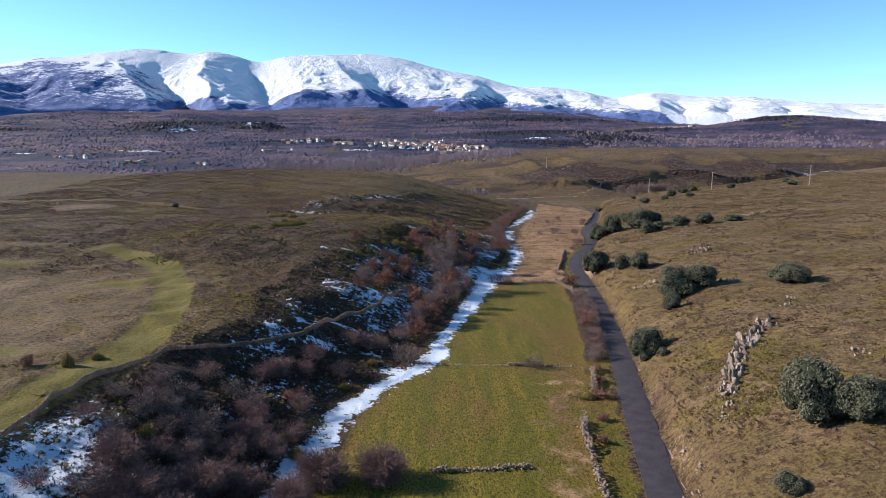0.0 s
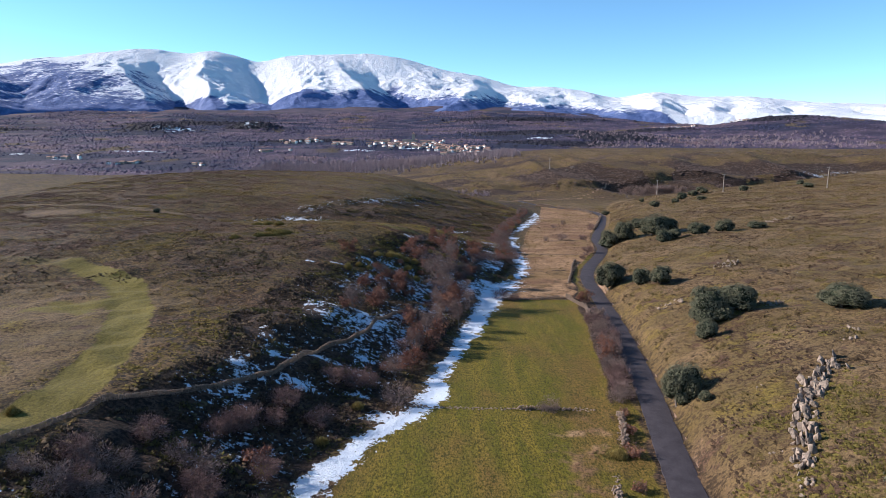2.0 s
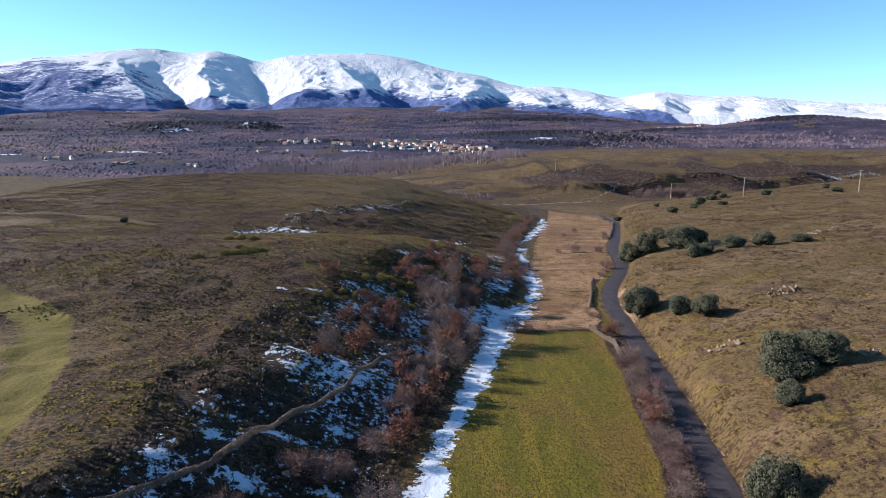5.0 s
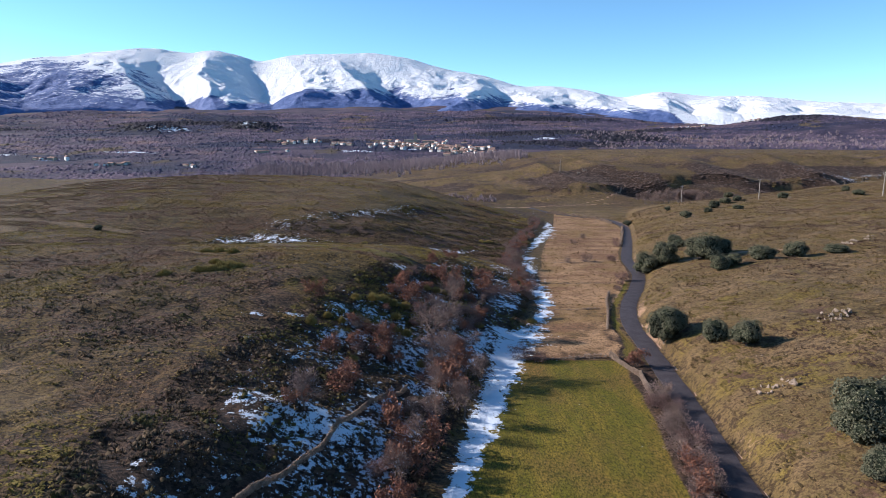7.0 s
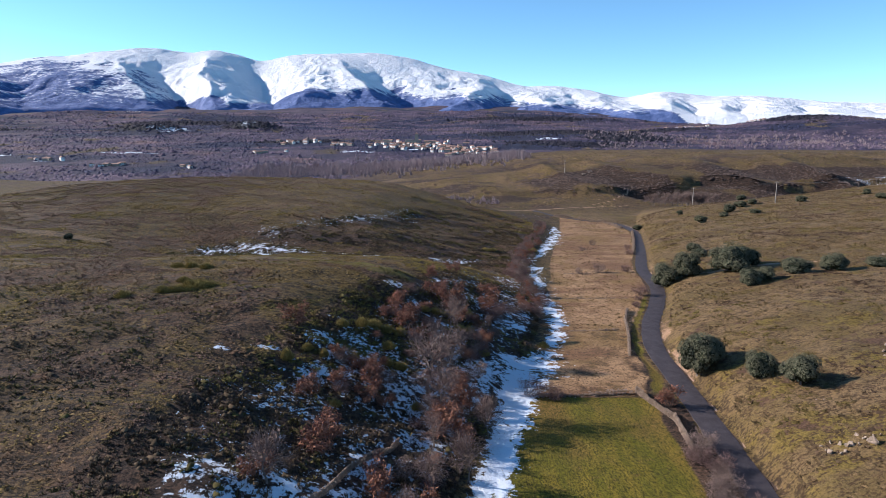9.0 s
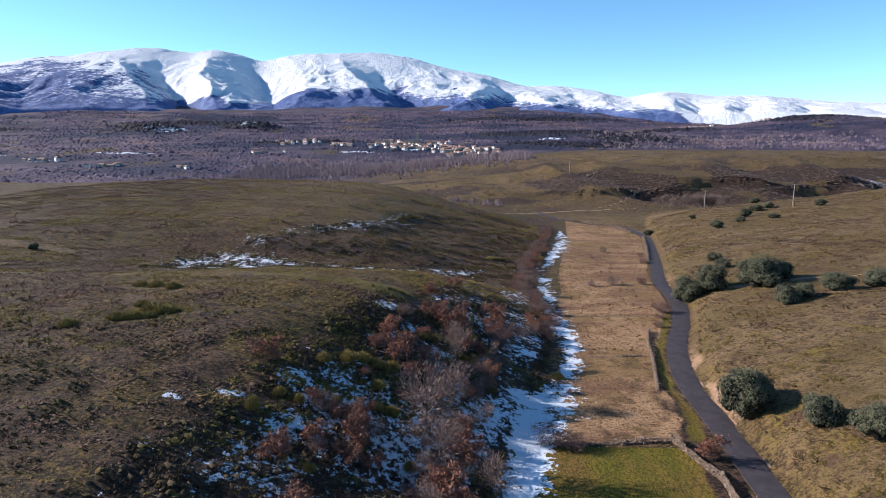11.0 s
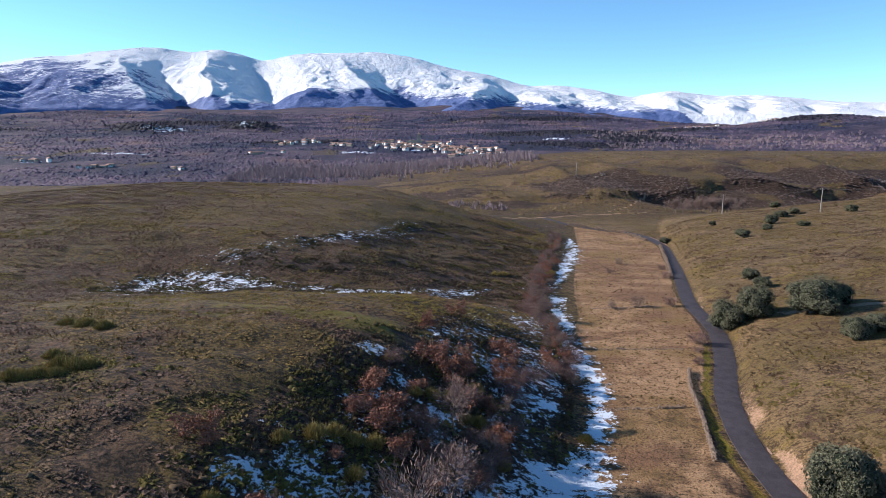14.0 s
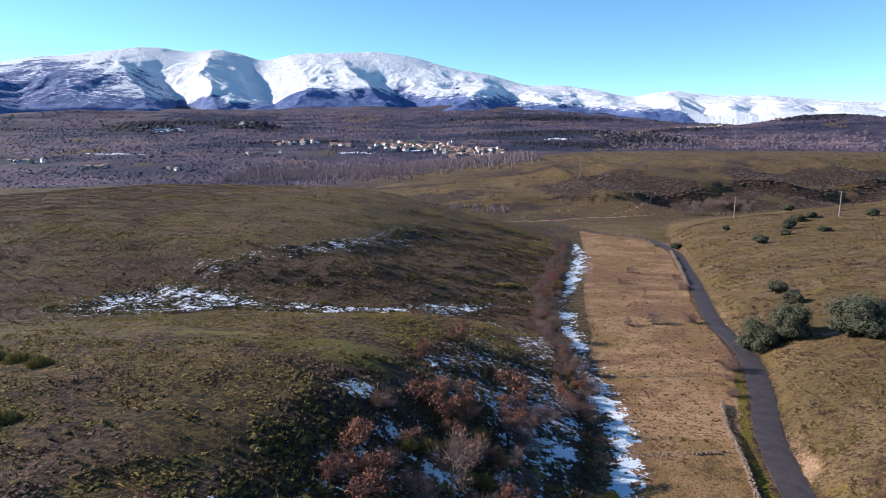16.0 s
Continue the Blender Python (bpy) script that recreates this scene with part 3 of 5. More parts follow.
# ridges and gullies of the range, in turn: heading at the crest, half way and at the foot, in degrees, and rise in metres
FOLDS = [(-44, -42, -40, 0), (-39.9, -37.7, -35.1, 40), (-35.7, -33.7, -33.0, -20), (-33.0, -30.4, -28.5, 30), (-27.7, -26.2, -24.6, 34), (-24.4, -22.9, -21.7, -78), (-19.8, -20.4, -19.6, 62),
         (-17.0, -15.5, -14.7, -62), (-13.8, -12.4, -11.9, 22), (-9.9, -8.0, -5.5, 46), (-7.6, -4.8, -1.3, -64), (-3.1, -0.9, -0.8, 8), (2.4, 2.9, -0.1, 52), (4.4, 4.9, 4.6, -14), (6.0, 7.8, 9.7, 30),
         (9.7, 11.6, 15.4, -32), (12.5, 13.6, 16.4, 14), (15.0, 16.5, 17.4, -10), (18.1, 18.5, 18.9, 24), (20.0, 20.6, 21.1, -24), (22.0, 22.6, 23.2, 16), (23.7, 24.2, 24.6, -16), (25.6, 26.4, 27.2, 22),
         (28.0, 28.7, 29.1, -16), (30.0, 30.6, 31.2, 16), (32.3, 33.0, 33.7, -16), (36, 36.5, 37, 16), (45, 45, 45, 0)]


def build_mountain():
    az = np.radians(np.linspace(-44, 44, 760))
    r = np.concatenate([np.linspace(2850, 4560, 130), np.linspace(4575, 4860, 8)])
    gr, ga = np.meshgrid(r, az, indexing="ij")
    x, y = gr * np.sin(ga), 65 + gr * np.cos(ga)
    deg = np.degrees(ga)
    crest = curve(deg, SKYLINE)
    u = np.clip((gr - 2850) / 1650, 0, 1.2)
    v = np.clip(u, 0, 1)
    wander = 1.5 * (fbm(x / 330, y / 330, 51, 4) - 0.5)
    away = np.sin(np.pi * v ** 0.8)
    folds = np.zeros_like(x)
    for i in range(len(r)):
        lines = [float(np.interp(v[i, 0], (0, 0.5, 1), (foot, mid, top))) for top, mid, foot, _ in FOLDS]
        folds[i] = np.interp(deg[i] + wander[i], lines, [f[3] for f in FOLDS])
    gully = 1 - np.abs(2 * fbm(x / 150 + wander, y / 300, 61, 5) - 1)
    z = 105 + (crest - 105) * (0.28 * v + 0.72 * v**1.4)
    z = z + away * (folds - 14 + (gully - 0.75) * 46)
    z = z + 60 * step(-19, -36, deg) * away * (0.6 + 0.4 * v)
    # bare foothill before the range
    hill = np.exp(-np.abs((deg + 13.6) / 3.3) ** 2.2 - ((gr - 3180) / 270) ** 2)
    z = z + 62 * hill
    z = np.minimum(z, 40 + (crest - 40) * (0.52 + 0.48 * v) * np.minimum(gr / 4500, 1.0))
    z = z + step(0.9, 1.0, u) * 10 * (fbm(x / 60, y / 60, 81, 3) - 0.5) - 2.2 * np.maximum(gr - 4540, 0)
    z = z - 70 * step(0.06, 0.0, u)
    # how much of the scrub the snow hides
    up = (z - 40) / gr * 4500 / (crest - 40)
    east = step(14.5, 17, deg - 4 * (1 - v))
    low = step(-15, -10, deg) * (1 - east)
    cover = step(0.26 - 0.2 * east + 0.10 * low, 0.46 - 0.3 * east + 0.26 * low, up + 0.2 * (gully - 0.75))
    thin = step(0.10, -0.10, up - curve(deg, [(-55, 1.0), (-35, 1.0), (-31, 0.95), (-29, 0.88), (-25, 0.72), (-23, 0.52), (-21.5, 0.1), (-20, -0.3), (60, -0.3)]) + 0.3 * (gully - 0.75))
    cover = cover * (1 - (0.70 - 0.26 * step(-30, -24, deg)) * thin) * (1 - step(0.25, 0.55, hill))
    lower = step(0.80, 0.50, up + 0.25 * (gully - 0.75)) * step(-1.5, 1.0, deg) * (1 - east)
    cover = cover * (1 - 0.50 * lower) + 0.12 * step(0.75, 1.0, up)
    for d, w in ((-31.6, 1.6), (-25.5, 1.3), (-6.4, 1.6), (-9.0, 1.0), (4.0, 1.5), (11.5, 1.2), (18.3, 0.8), (25.8, 1.0)):
        cover = cover - 0.42 * np.exp(-((deg - d) / w) ** 2) * step(0.90, 0.97, up) * step(0.40, 0.6, fbm(x / 60, y / 60, 83, 3))
    nr, na = gr.shape
    i = np.arange(nr * na).reshape(nr, na)
    quads = np.stack([i[:-1, :-1], i[:-1, 1:], i[1:, 1:], i[1:, :-1]], -1).reshape(-1, 4)
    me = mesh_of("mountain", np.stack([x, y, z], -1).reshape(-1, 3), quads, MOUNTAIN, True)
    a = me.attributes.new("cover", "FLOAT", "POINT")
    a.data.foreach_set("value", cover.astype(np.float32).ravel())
    tagged(new("mountain", me), "long snow-covered mountain range with scrub on its flanks, tinted blue for haze", "mountain", kind="structure")


SKYLINE = [(-52, 330), (-42, 390), (-34.5, 411), (-32.3, 452), (-30.1, 474), (-27.1, 514), (-24.4, 541), (-21.7, 523), (-19.3, 541), (-17.8, 521), (-16.2, 489), (-13.2, 528),
           (-9.4, 545), (-5.1, 542), (-2.6, 503), (-0.1, 451), (3.3, 401), (6.8, 331), (9.2, 330), (12.1, 301), (14.9, 254), (18.1, 283), (21.6, 252), (25.4, 246), (28.9, 213), (33.9, 188), (52, 170)]
build_mountain()


# ---- road ----
def ribbon(name, left, right, lift, material, y0, y1, edge=0.0, n=420, crown=0.0):
    """A strip along the road between two offsets from its middle."""
    y = np.linspace(y0, y1, n)
    x = road_x(y)
    tx, ty = np.gradient(x), np.gradient(y)
    l = np.hypot(tx, ty)
    nx_, ny_ = ty / l, -tx / l
    z0 = smooth_height(x, y)
    rows, offs = [], np.linspace(left, right, 5)
    for o in offs:
        rough = edge * (vnoise(y / 1.7, y * 0 + o, 5) - 0.5)
        rows.append(np.stack([x + (o + rough) * nx_, y + (o + rough) * ny_, z0 + lift + crown * (1 - (2 * (o - left) / (right - left) - 1) ** 2)], 1))
    low = [rows[0] - (0, 0, 0.5), *rows, rows[-1] - (0, 0, 0.5)]
    v = np.stack(low, 1)
    k = v.shape[1]
    i = np.arange(n * k).reshape(n, k)
    q = np.stack([i[:-1, :-1], i[:-1, 1:], i[1:, 1:], i[1:, :-1]], -1).reshape(-1, 4)
    return new(name, mesh_of(name, v.reshape(-1, 3), q, material))


tagged(ribbon("road", -1.75, 1.95, 0.10, ASPHALT, -250, 500, 0.2, 1100, 0.06), "narrow worn grey asphalt country road", "road", kind="structure")
tagged(ribbon("road_shoulder", 2.36, 2.62, 0.06, GRAVEL, -250, 420, 0.5, 900), "pale gravel edge along the asphalt road", "verge", kind="structure")
tagged(ribbon("ditch", 2.0, 2.32, 0.05, EARTH, -250, 420, 0.5, 900), "dark earth ditch at the foot of the bank", "ditch", kind="structure")


# ---- plants ----
def spray(seed, blades=12, thin=0.16):
    """A tuft of loose upright blades."""
    r = np.random.default_rng(seed)
    v, f = [], []
    for k in range(blades):
        a, rad, lean = r.uniform(0, 6.28), r.uniform(0, 0.6), r.uniform(0.1, 0.8)
        c = np.array([math.cos(a) * rad, math.sin(a) * rad, -0.1])
        w = np.array([-math.sin(a + r.uniform(-1, 1)), math.cos(a), 0]) * thin * r.uniform(0.7, 1.6)
        tip = c + (math.cos(a) * lean, math.sin(a) * lean, r.uniform(0.5, 1.1))
        v += [c - w, c + w, tip]
        f.append((3 * k, 3 * k + 1, 3 * k + 2))
    return np.array(v), np.array(f)


def scatter(name, forms, x, y, size, tall, material, label, category, z=None, sink=0.0, smooth=True):
    """One object of countless small plants on the ground."""
    pick = rng.integers(0, len(forms), len(x))
    turn = rng.uniform(0, 6.28, len(x))
    z = height(x, y) - sink if z is None else z
    vs, fs, n = [], [], 0
    for k, (v, f) in enumerate(forms):
        s = pick == k
        c, sn = np.cos(turn[s])[:, None], np.sin(turn[s])[:, None]
        px = (v[None, :, 0] * c - v[None, :, 1] * sn) * size[s][:, None] + x[s][:, None]
        py = (v[None, :, 0] * sn + v[None, :, 1] * c) * size[s][:, None] + y[s][:, None]
        pz = v[None, :, 2] * (size * tall)[s][:, None] + z[s][:, None]
        vs.append(np.stack([px, py, pz], -1).reshape(-1, 3))
        fs.append((f[None] + (np.arange(s.sum()) * len(v))[:, None, None] + n).reshape(-1, 3))
        n += s.sum() * len(v)
    me = mesh_of(name, np.concatenate(vs), np.concatenate(fs), material, smooth)
    return tagged(new(name, me), label, category, kind="stuff")


def sow(count, x0, x1, y0, y1):
    """Places thrown over a stretch, denser towards its near end."""
    u = rng.uniform(0, 1, count)
    y = y0 + (y1 - y0) * u**1.35
    return rng.uniform(x0, x1, count), y


def tent(seed, sides=5):
    """A small ragged mound."""
    r = np.random.default_rng(seed)
    a = np.arange(sides) / sides * 2 * np.pi + r.uniform(0, 0.7, sides)
    rim = np.stack([np.cos(a), np.sin(a), np.zeros(sides)], 1) * r.uniform(0.6, 1.25, (sides, 1))
    rim[:, 2] = r.uniform(-0.25, 0.25, sides)
    top = np.array([[r.uniform(-0.45, 0.45), r.uniform(-0.45, 0.45), r.uniform(0.7, 1.15)]])
    return np.concatenate([rim, top]), np.array([(i, (i + 1) % sides, sides) for i in range(sides)])


def tussock(seed, blades=7):
    """A soft hummock with a few coarse blades."""
    v, f = tent(seed, 4)
    v = v * (1, 1, 0.45)
    w, g = spray(seed + 50, blades, 0.13)
    return np.concatenate([v, w * (1.3, 1.3, 1.0)]), np.concatenate([f, g + len(v)])


TENTS = [tent(s) for s in range(200, 216)]
BLADES = [spray(s, 6, 0.2) for s in range(70, 80)]
TUSSOCKS = [tussock(s) for s in range(220, 234)]
SPRAYS = [spray(s) for s in range(20, 27)]


BANK_WALL = [(-44.0, 40), (-43.4, 57), (-43.0, 65.7), (-41.1, 74.5), (-38.0, 82), (-34.3, 84.8), (-28.5, 90.5), (-23, 98), (-19.6, 107), (-16.5, 113.3), (-13.4, 119.8), (-12.3, 123.8), (-9.6, 133), (-5, 142)]


def off_wall(x, y, line=BANK_WALL):
    """Distance from the wall along the bank."""
    best = np.full(np.shape(x), 1e3)
    for (x0, y0), (x1, y1) in zip(line, line[1:]):
        t = np.clip(((x - x0) * (x1 - x0) + (y - y0) * (y1 - y0)) / ((x1 - x0) ** 2 + (y1 - y0) ** 2), 0, 1)
        best = np.minimum(best, np.hypot(x - x0 - t * (x1 - x0), y - y0 - t * (y1 - y0)))
    return best


def wild_scrub():
    # heath on the plateau
    x, y = sow(430000, -190, 45, 40, 430)
    q = zones(x, y)
    d = stream_x(y) - x
    patch = fbm(x / 3.4, y / 1.5, 41, 3) + 0.9 * (fbm(x / 22, y / 9, 43, 3) - 0.5) - 0.05 * step(260, 300, y)
    keep = (np.abs(x) < 0.75 * y + 25) & (d > 5) & (q["track"] < 0.4) & (q["dry"] < 0.5 * rng.random(len(x)) + 0.2) & (q["bare"] < 0.42) & (patch > 0.33) & (q["litter_shade"] < 0.6) & (off_wall(x, y) > 0.9) & (rng.random(len(x)) > q["snow"] * 1.15)
    xs, ys = x[keep], y[keep]
    brown = fbm(xs / 16, ys / 8, 93, 4) + 0.25 * bump(xs, ys, -42, 148, 26, 26) + 0.10 * step(-60, -90, xs) - 0.10 * step(200, 215, ys) * step(-70, -50, xs) + 0.34 * step(-3, 6, brow_off(xs, ys)) * step(246, 252, ys) * step(372, 340, ys) > 0.55
    for name, some, stuff, label in (("heath_scrub", ~brown, HEATH, "low olive-brown heath tufts over the plateau"), ("brown_heather", brown, BROWN_HEATH, "brown winter heather in patches on the plateau")):
        px, py = xs[some], ys[some]
        grow = (0.30 + 0.75 * fbm(px / 7, py / 5, 46, 3)) * (0.8 + np.minimum(py, 260) / 420)
        size, tall = (0.20 + 0.42 * rng.random(len(px)) ** 1.6) * grow, rng.uniform(0.5, 1.05, len(px))
        scatter(name, TUSSOCKS, px, py, size, tall, stuff, label, "scrub", sink=0.22 * size * tall)
    # dark heather on the sunless banks
    x, y = sow(420000, -95, 50, 35, 420)
    q = zones(x, y)
    d = stream_x(y) - x
    patch = fbm(x / 3, y / 3, 45, 3)
    keep = (d > 2.5) & (q["litter_shade"] > 0.35 + 0.5 * rng.random(len(x)) * step(105, 125, y) * step(22, 30, d) * (q["snow"] < 0.3)) & (patch > 0.36 + 0.10 * step(235, 245, y)) & (off_wall(x, y) > 1.5) & (rng.random(len(x)) > 0.85 * q["snow"]) & ~((d < 11) & (y > 160) & (y < 208) & (q["snow"] > 0.25))
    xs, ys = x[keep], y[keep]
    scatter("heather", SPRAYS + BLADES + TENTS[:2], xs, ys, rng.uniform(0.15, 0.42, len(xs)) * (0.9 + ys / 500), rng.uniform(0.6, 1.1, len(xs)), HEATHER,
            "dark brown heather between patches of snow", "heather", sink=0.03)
    # dry grass on the sunny hillside
    x, y = sow(300000, 18, 280, 40, 450)
    q = zones(x, y)
    dr = x - road_x(y)
    patch = fbm(x / 3.2, y / 1.4, 47, 3) + 0.5 * (fbm(x / 22, y / 12, 48, 3) - 0.5)
    keep = (np.abs(x) < 0.75 * y + 25) & (dr > 4.0) & (patch > 0.45) & (q["bare"] < 0.55)
    xs, ys = x[keep], y[keep]
    scatter("dry_grass", TUSSOCKS, xs, ys, (0.14 + 0.42 * rng.random(len(xs)) ** 1.8) * (0.85 + np.minimum(ys, 250) / 450), rng.uniform(0.4, 0.75, len(xs)), TURF,
            "tan and olive dry grass tussocks on the hillside", "grass", sink=0.05)
    # scrub on the spur across the valley
    x, y = rng.uniform(-40, 560, 16000), rng.uniform(520, 800, 16000)
    q = zones(x, y)
    keep = (np.abs(x) < 0.8 * y) & (fbm(x / 18, y / 18, 49, 3) > 0.44) & (q["bare"] < 0.4)
    dark = keep & (q["litter_shade"] > 0.36)
    keep = keep & ~dark
    scatter("hill_scrub", TENTS, x[keep], y[keep], rng.uniform(0.6, 1.6, keep.sum()), rng.uniform(0.3, 0.7, keep.sum()), TURF,
            "olive scrub over the far spur", "scrub", sink=0.1)
    # dark tufts added where the spur's slopes lie in shade
    hx, hy = np.concatenate([rng.normal(232, 80, 3600), rng.normal(365, 36, 1300), rng.normal(100, 26, 700)]), np.concatenate([rng.normal(612, 24, 3600), rng.normal(632, 20, 1300), rng.normal(627, 14, 700)])
    some = fbm(hx / 34, hy / 22, 59, 4) > 0.46
    hx, hy = hx[some], hy[some]
    x, y, dark = np.concatenate([x[dark], hx]), np.concatenate([y[dark], hy]), np.ones(dark.sum() + len(hx), bool)
    scatter("hill_heather", TENTS, x[dark], y[dark], rng.uniform(0.5, 1.5, dark.sum()), rng.uniform(0.35, 0.7, dark.sum()), HILL_SHADE_HEATHER,
            "dark heather in the folds of the far spur, also standing in for their shade", "heather", sink=0.1)
    # low tufts in the bleached meadow
    x, y = sow(14000, 0, 110, 160, 440)
    q = zones(x, y)
    keep = (q["straw"] > 0.6) & (q["snow"] < 0.3)
    xs, ys = x[keep], y[keep]
    scatter("meadow_tussocks", SPRAYS, xs, ys, rng.uniform(0.18, 0.42, len(xs)), np.full(len(xs), 0.7), TURF,
            "short bleached tussocks in the dry meadow", "grass")
    # gorse in patches
    spots = [(-41.9, 177, 8, 4, 46), (-11.5, 162.2, 5, 4, 45), (-8.4, 170.7, 5, 4, 34), (5.7, 191.1, 3, 2, 26), (-14.6, 168.3, 3, 3, 20), (-18.6, 155.4, 3, 3, 14), (6, 150, 3, 5, 22), (13.1, 186, 3, 6, 26),
             (-25.3, 201.7, 16, 4, 60), (-52, 74, 5, 5, 14), (33, 64, 3, 3, 22), (36, 66, 3, 2, 14), (43, 76, 4, 6, 18),
             (46, 84, 3, 5, 10), (20, 84, 1.5, 2, 8), (-20.5, 151.8, 8, 14, 40), (-0, 177.5, 8, 8, 40), (-16, 72, 6, 7, 26),
             (50, 200, 8, 10, 14), (22, 240, 3, 10, 16), (-30, 60, 6, 7, 20), (36.5, 80, 2, 4, 26), (41.5, 78, 2, 4, 26), (44.5, 82.5, 2, 3, 16), (35, 70, 3, 4, 26), (40, 72, 3, 4, 20), (31, 68, 2, 3, 16), (48, 120, 3, 2, 8), (52, 104, 6, 6, 14), (56, 128, 5, 8, 16), (-21.1, 169.4, 6, 5, 34), (-12.3, 179.9, 6, 5, 34), (-6.2, 166.1, 4, 4, 26), (2, 185.5, 4, 5, 26), (-16.7, 162.2, 5, 3, 24), (-44.5, 164.6, 7, 3, 26)]
    gx, gy = [], []
    for cx, cy, rx, ry, n in spots:
        gx.append(rng.normal(cx, rx * 0.6, n))
        gy.append(rng.normal(cy, ry * 0.6, n))
    gx, gy = np.concatenate(gx), np.concatenate(gy)
    keep = ((stream_x(gy) - gx) > 2) | ((gx - road_x(gy)) > 4) | (np.abs(gx - 20) < 3)
    gx, gy = gx[keep], gy[keep]
    gx, gy = np.repeat(gx, 7) + rng.normal(0, 0.5, len(gx) * 7), np.repeat(gy, 7) + rng.normal(0, 0.5, len(gy) * 7)
    scatter("gorse", TUSSOCKS, gx, gy, rng.uniform(0.18, 0.46, len(gx)), rng.uniform(0.6, 1.0, len(gx)), GORSE,
            "yellow-green gorse bushes in loose patches", "gorse", sink=0.05)


wild_scrub()


def tube(v, f, a, b, ra, rb):
    """A three-sided tapering branch from a to b."""
    a, b = np.asarray(a, float), np.asarray(b, float)
    w = b - a
    w = w / (np.linalg.norm(w) + 1e-9)
    s = np.cross(w, (0.31, 0.2, 0.93) if abs(w[2]) < 0.9 else (1, 0, 0))
    s = s / np.linalg.norm(s)
    t = np.cross(w, s)
    n = len(v)
    for c, r in ((a, ra), (b, rb)):
        for k in range(3):
            g = 2.094 * k
            v.append(c + r * (math.cos(g) * s + math.sin(g) * t))
    for k in range(3):
        j = (k + 1) % 3
        f += [(n + k, n + j, n + 3 + j), (n + k, n + 3 + j, n + 3 + k)]


def bare_tree(seed, tall, wide, stems, twigs, twig_mat, leaves=0, leaf_mat=None, leaf=0.16, thin=0.022):
    """A leafless tree or shrub: stems, limbs and a haze of fine twigs, with dead leaves on some."""
    r = np.random.default_rng(seed)
    v, f, tips = [], [], []
    for s in range(stems):
        a = r.uniform(0, 6.28)
        rad = 0.0 if stems == 1 else 0.02 * wide
        p = np.array([math.cos(a) * rad, math.sin(a) * rad, -0.4])
        lean = np.array([math.cos(a), math.sin(a), 0]) * (0.12 if stems == 1 else 0.6)
        thick = tall * (0.026 if stems == 1 else 0.012)
        steps = 4
        for k in range(steps):
            up = np.array([r.normal(0, 0.12), r.normal(0, 0.12), 1.0]) + lean
            q = p + up * tall * 0.62 / steps
            tube(v, f, p, q, thick * (1 - 0.2 * k), thick * (0.8 - 0.2 * k) + 0.01)
            if k >= (1 if stems == 1 else 0):
                for b in range(3 if stems == 1 else 2):
                    g = r.uniform(0, 6.28)
                    reach = wide * 0.5 * r.uniform(0.5, 1.0) * (1 - 0.12 * k)
                    e = q + np.array([math.cos(g) * reach, math.sin(g) * reach, tall * r.uniform(0.05, 0.30)])
                    m = (q + e) / 2 + (0, 0, tall * 0.03)
                    tube(v, f, q, m, thick * 0.42, thick * 0.28)
                    tube(v, f, m, e, thick * 0.28, 0.012)
                    tips += [m, e, (m + e) / 2, e + (0, 0, tall * 0.08)]
            p = q
        tips += [p, p + (0, 0, tall * 0.15)]
    tips = np.array(tips)
    centre = np.array([0, 0, tall * 0.55])
    c = tips[r.integers(0, len(tips), twigs)] + r.normal(0, 1, (twigs, 3)) * (wide * 0.085, wide * 0.085, tall * 0.065)
    out = c - centre
    out = out / (np.linalg.norm(out, axis=1, keepdims=True) + 1e-6) + r.normal(0, 0.5, (twigs, 3)) + (0, 0, 0.45)
    out = out / np.linalg.norm(out, axis=1, keepdims=True)
    ln = r.uniform(0.3, 1.0, (twigs, 1)) * (0.24 + 0.055 * tall)
    side = np.cross(out, r.normal(0, 1, (twigs, 3)))
    side = side / np.linalg.norm(side, axis=1, keepdims=True) * thin * r.uniform(0.7, 1.5, (twigs, 1))
    c[:, 2] = np.maximum(c[:, 2], 0.1)
    tv = np.stack([c - side, c + side, c + out * ln], 1).reshape(-1, 3)
    tf = np.arange(len(tv)).reshape(-1, 3)
    wood = mesh_of("trunk", np.array(v), np.array(f), BARK)
    crown = mesh_of("crown", tv, tf, twig_mat)
    dead = None
    if leaves:
        lc = tips[r.integers(0, len(tips), leaves)] + r.normal(0, 1, (leaves, 3)) * (wide * 0.10, wide * 0.10, tall * 0.07)
        lc[:, 2] = np.maximum(lc[:, 2], 0.25)
        a, b = r.normal(0, leaf, (leaves, 3)), r.normal(0, leaf, (leaves, 3))
        lv = np.stack([lc - a * 0.5, lc + a, lc + b], 1).reshape(-1, 3)
        dead = mesh_of("leaves", lv, np.arange(len(lv)).reshape(-1, 3), leaf_mat)
    return wood, crown, dead


def plant(name, meshes, x, y, turn, scale, label, category, group):
    """Sets one tree on the ground."""
    ob = new(name)
    ob.matrix_world = Matrix.LocRotScale((x, y, on_ground(x, y)), Euler((0, 0, turn)), Vector(scale))
    for n, me in zip(("trunk", "crown", "leaves"), meshes):
        if me:
            part(n, me, ob)
    return tagged(ob, label, category, group)


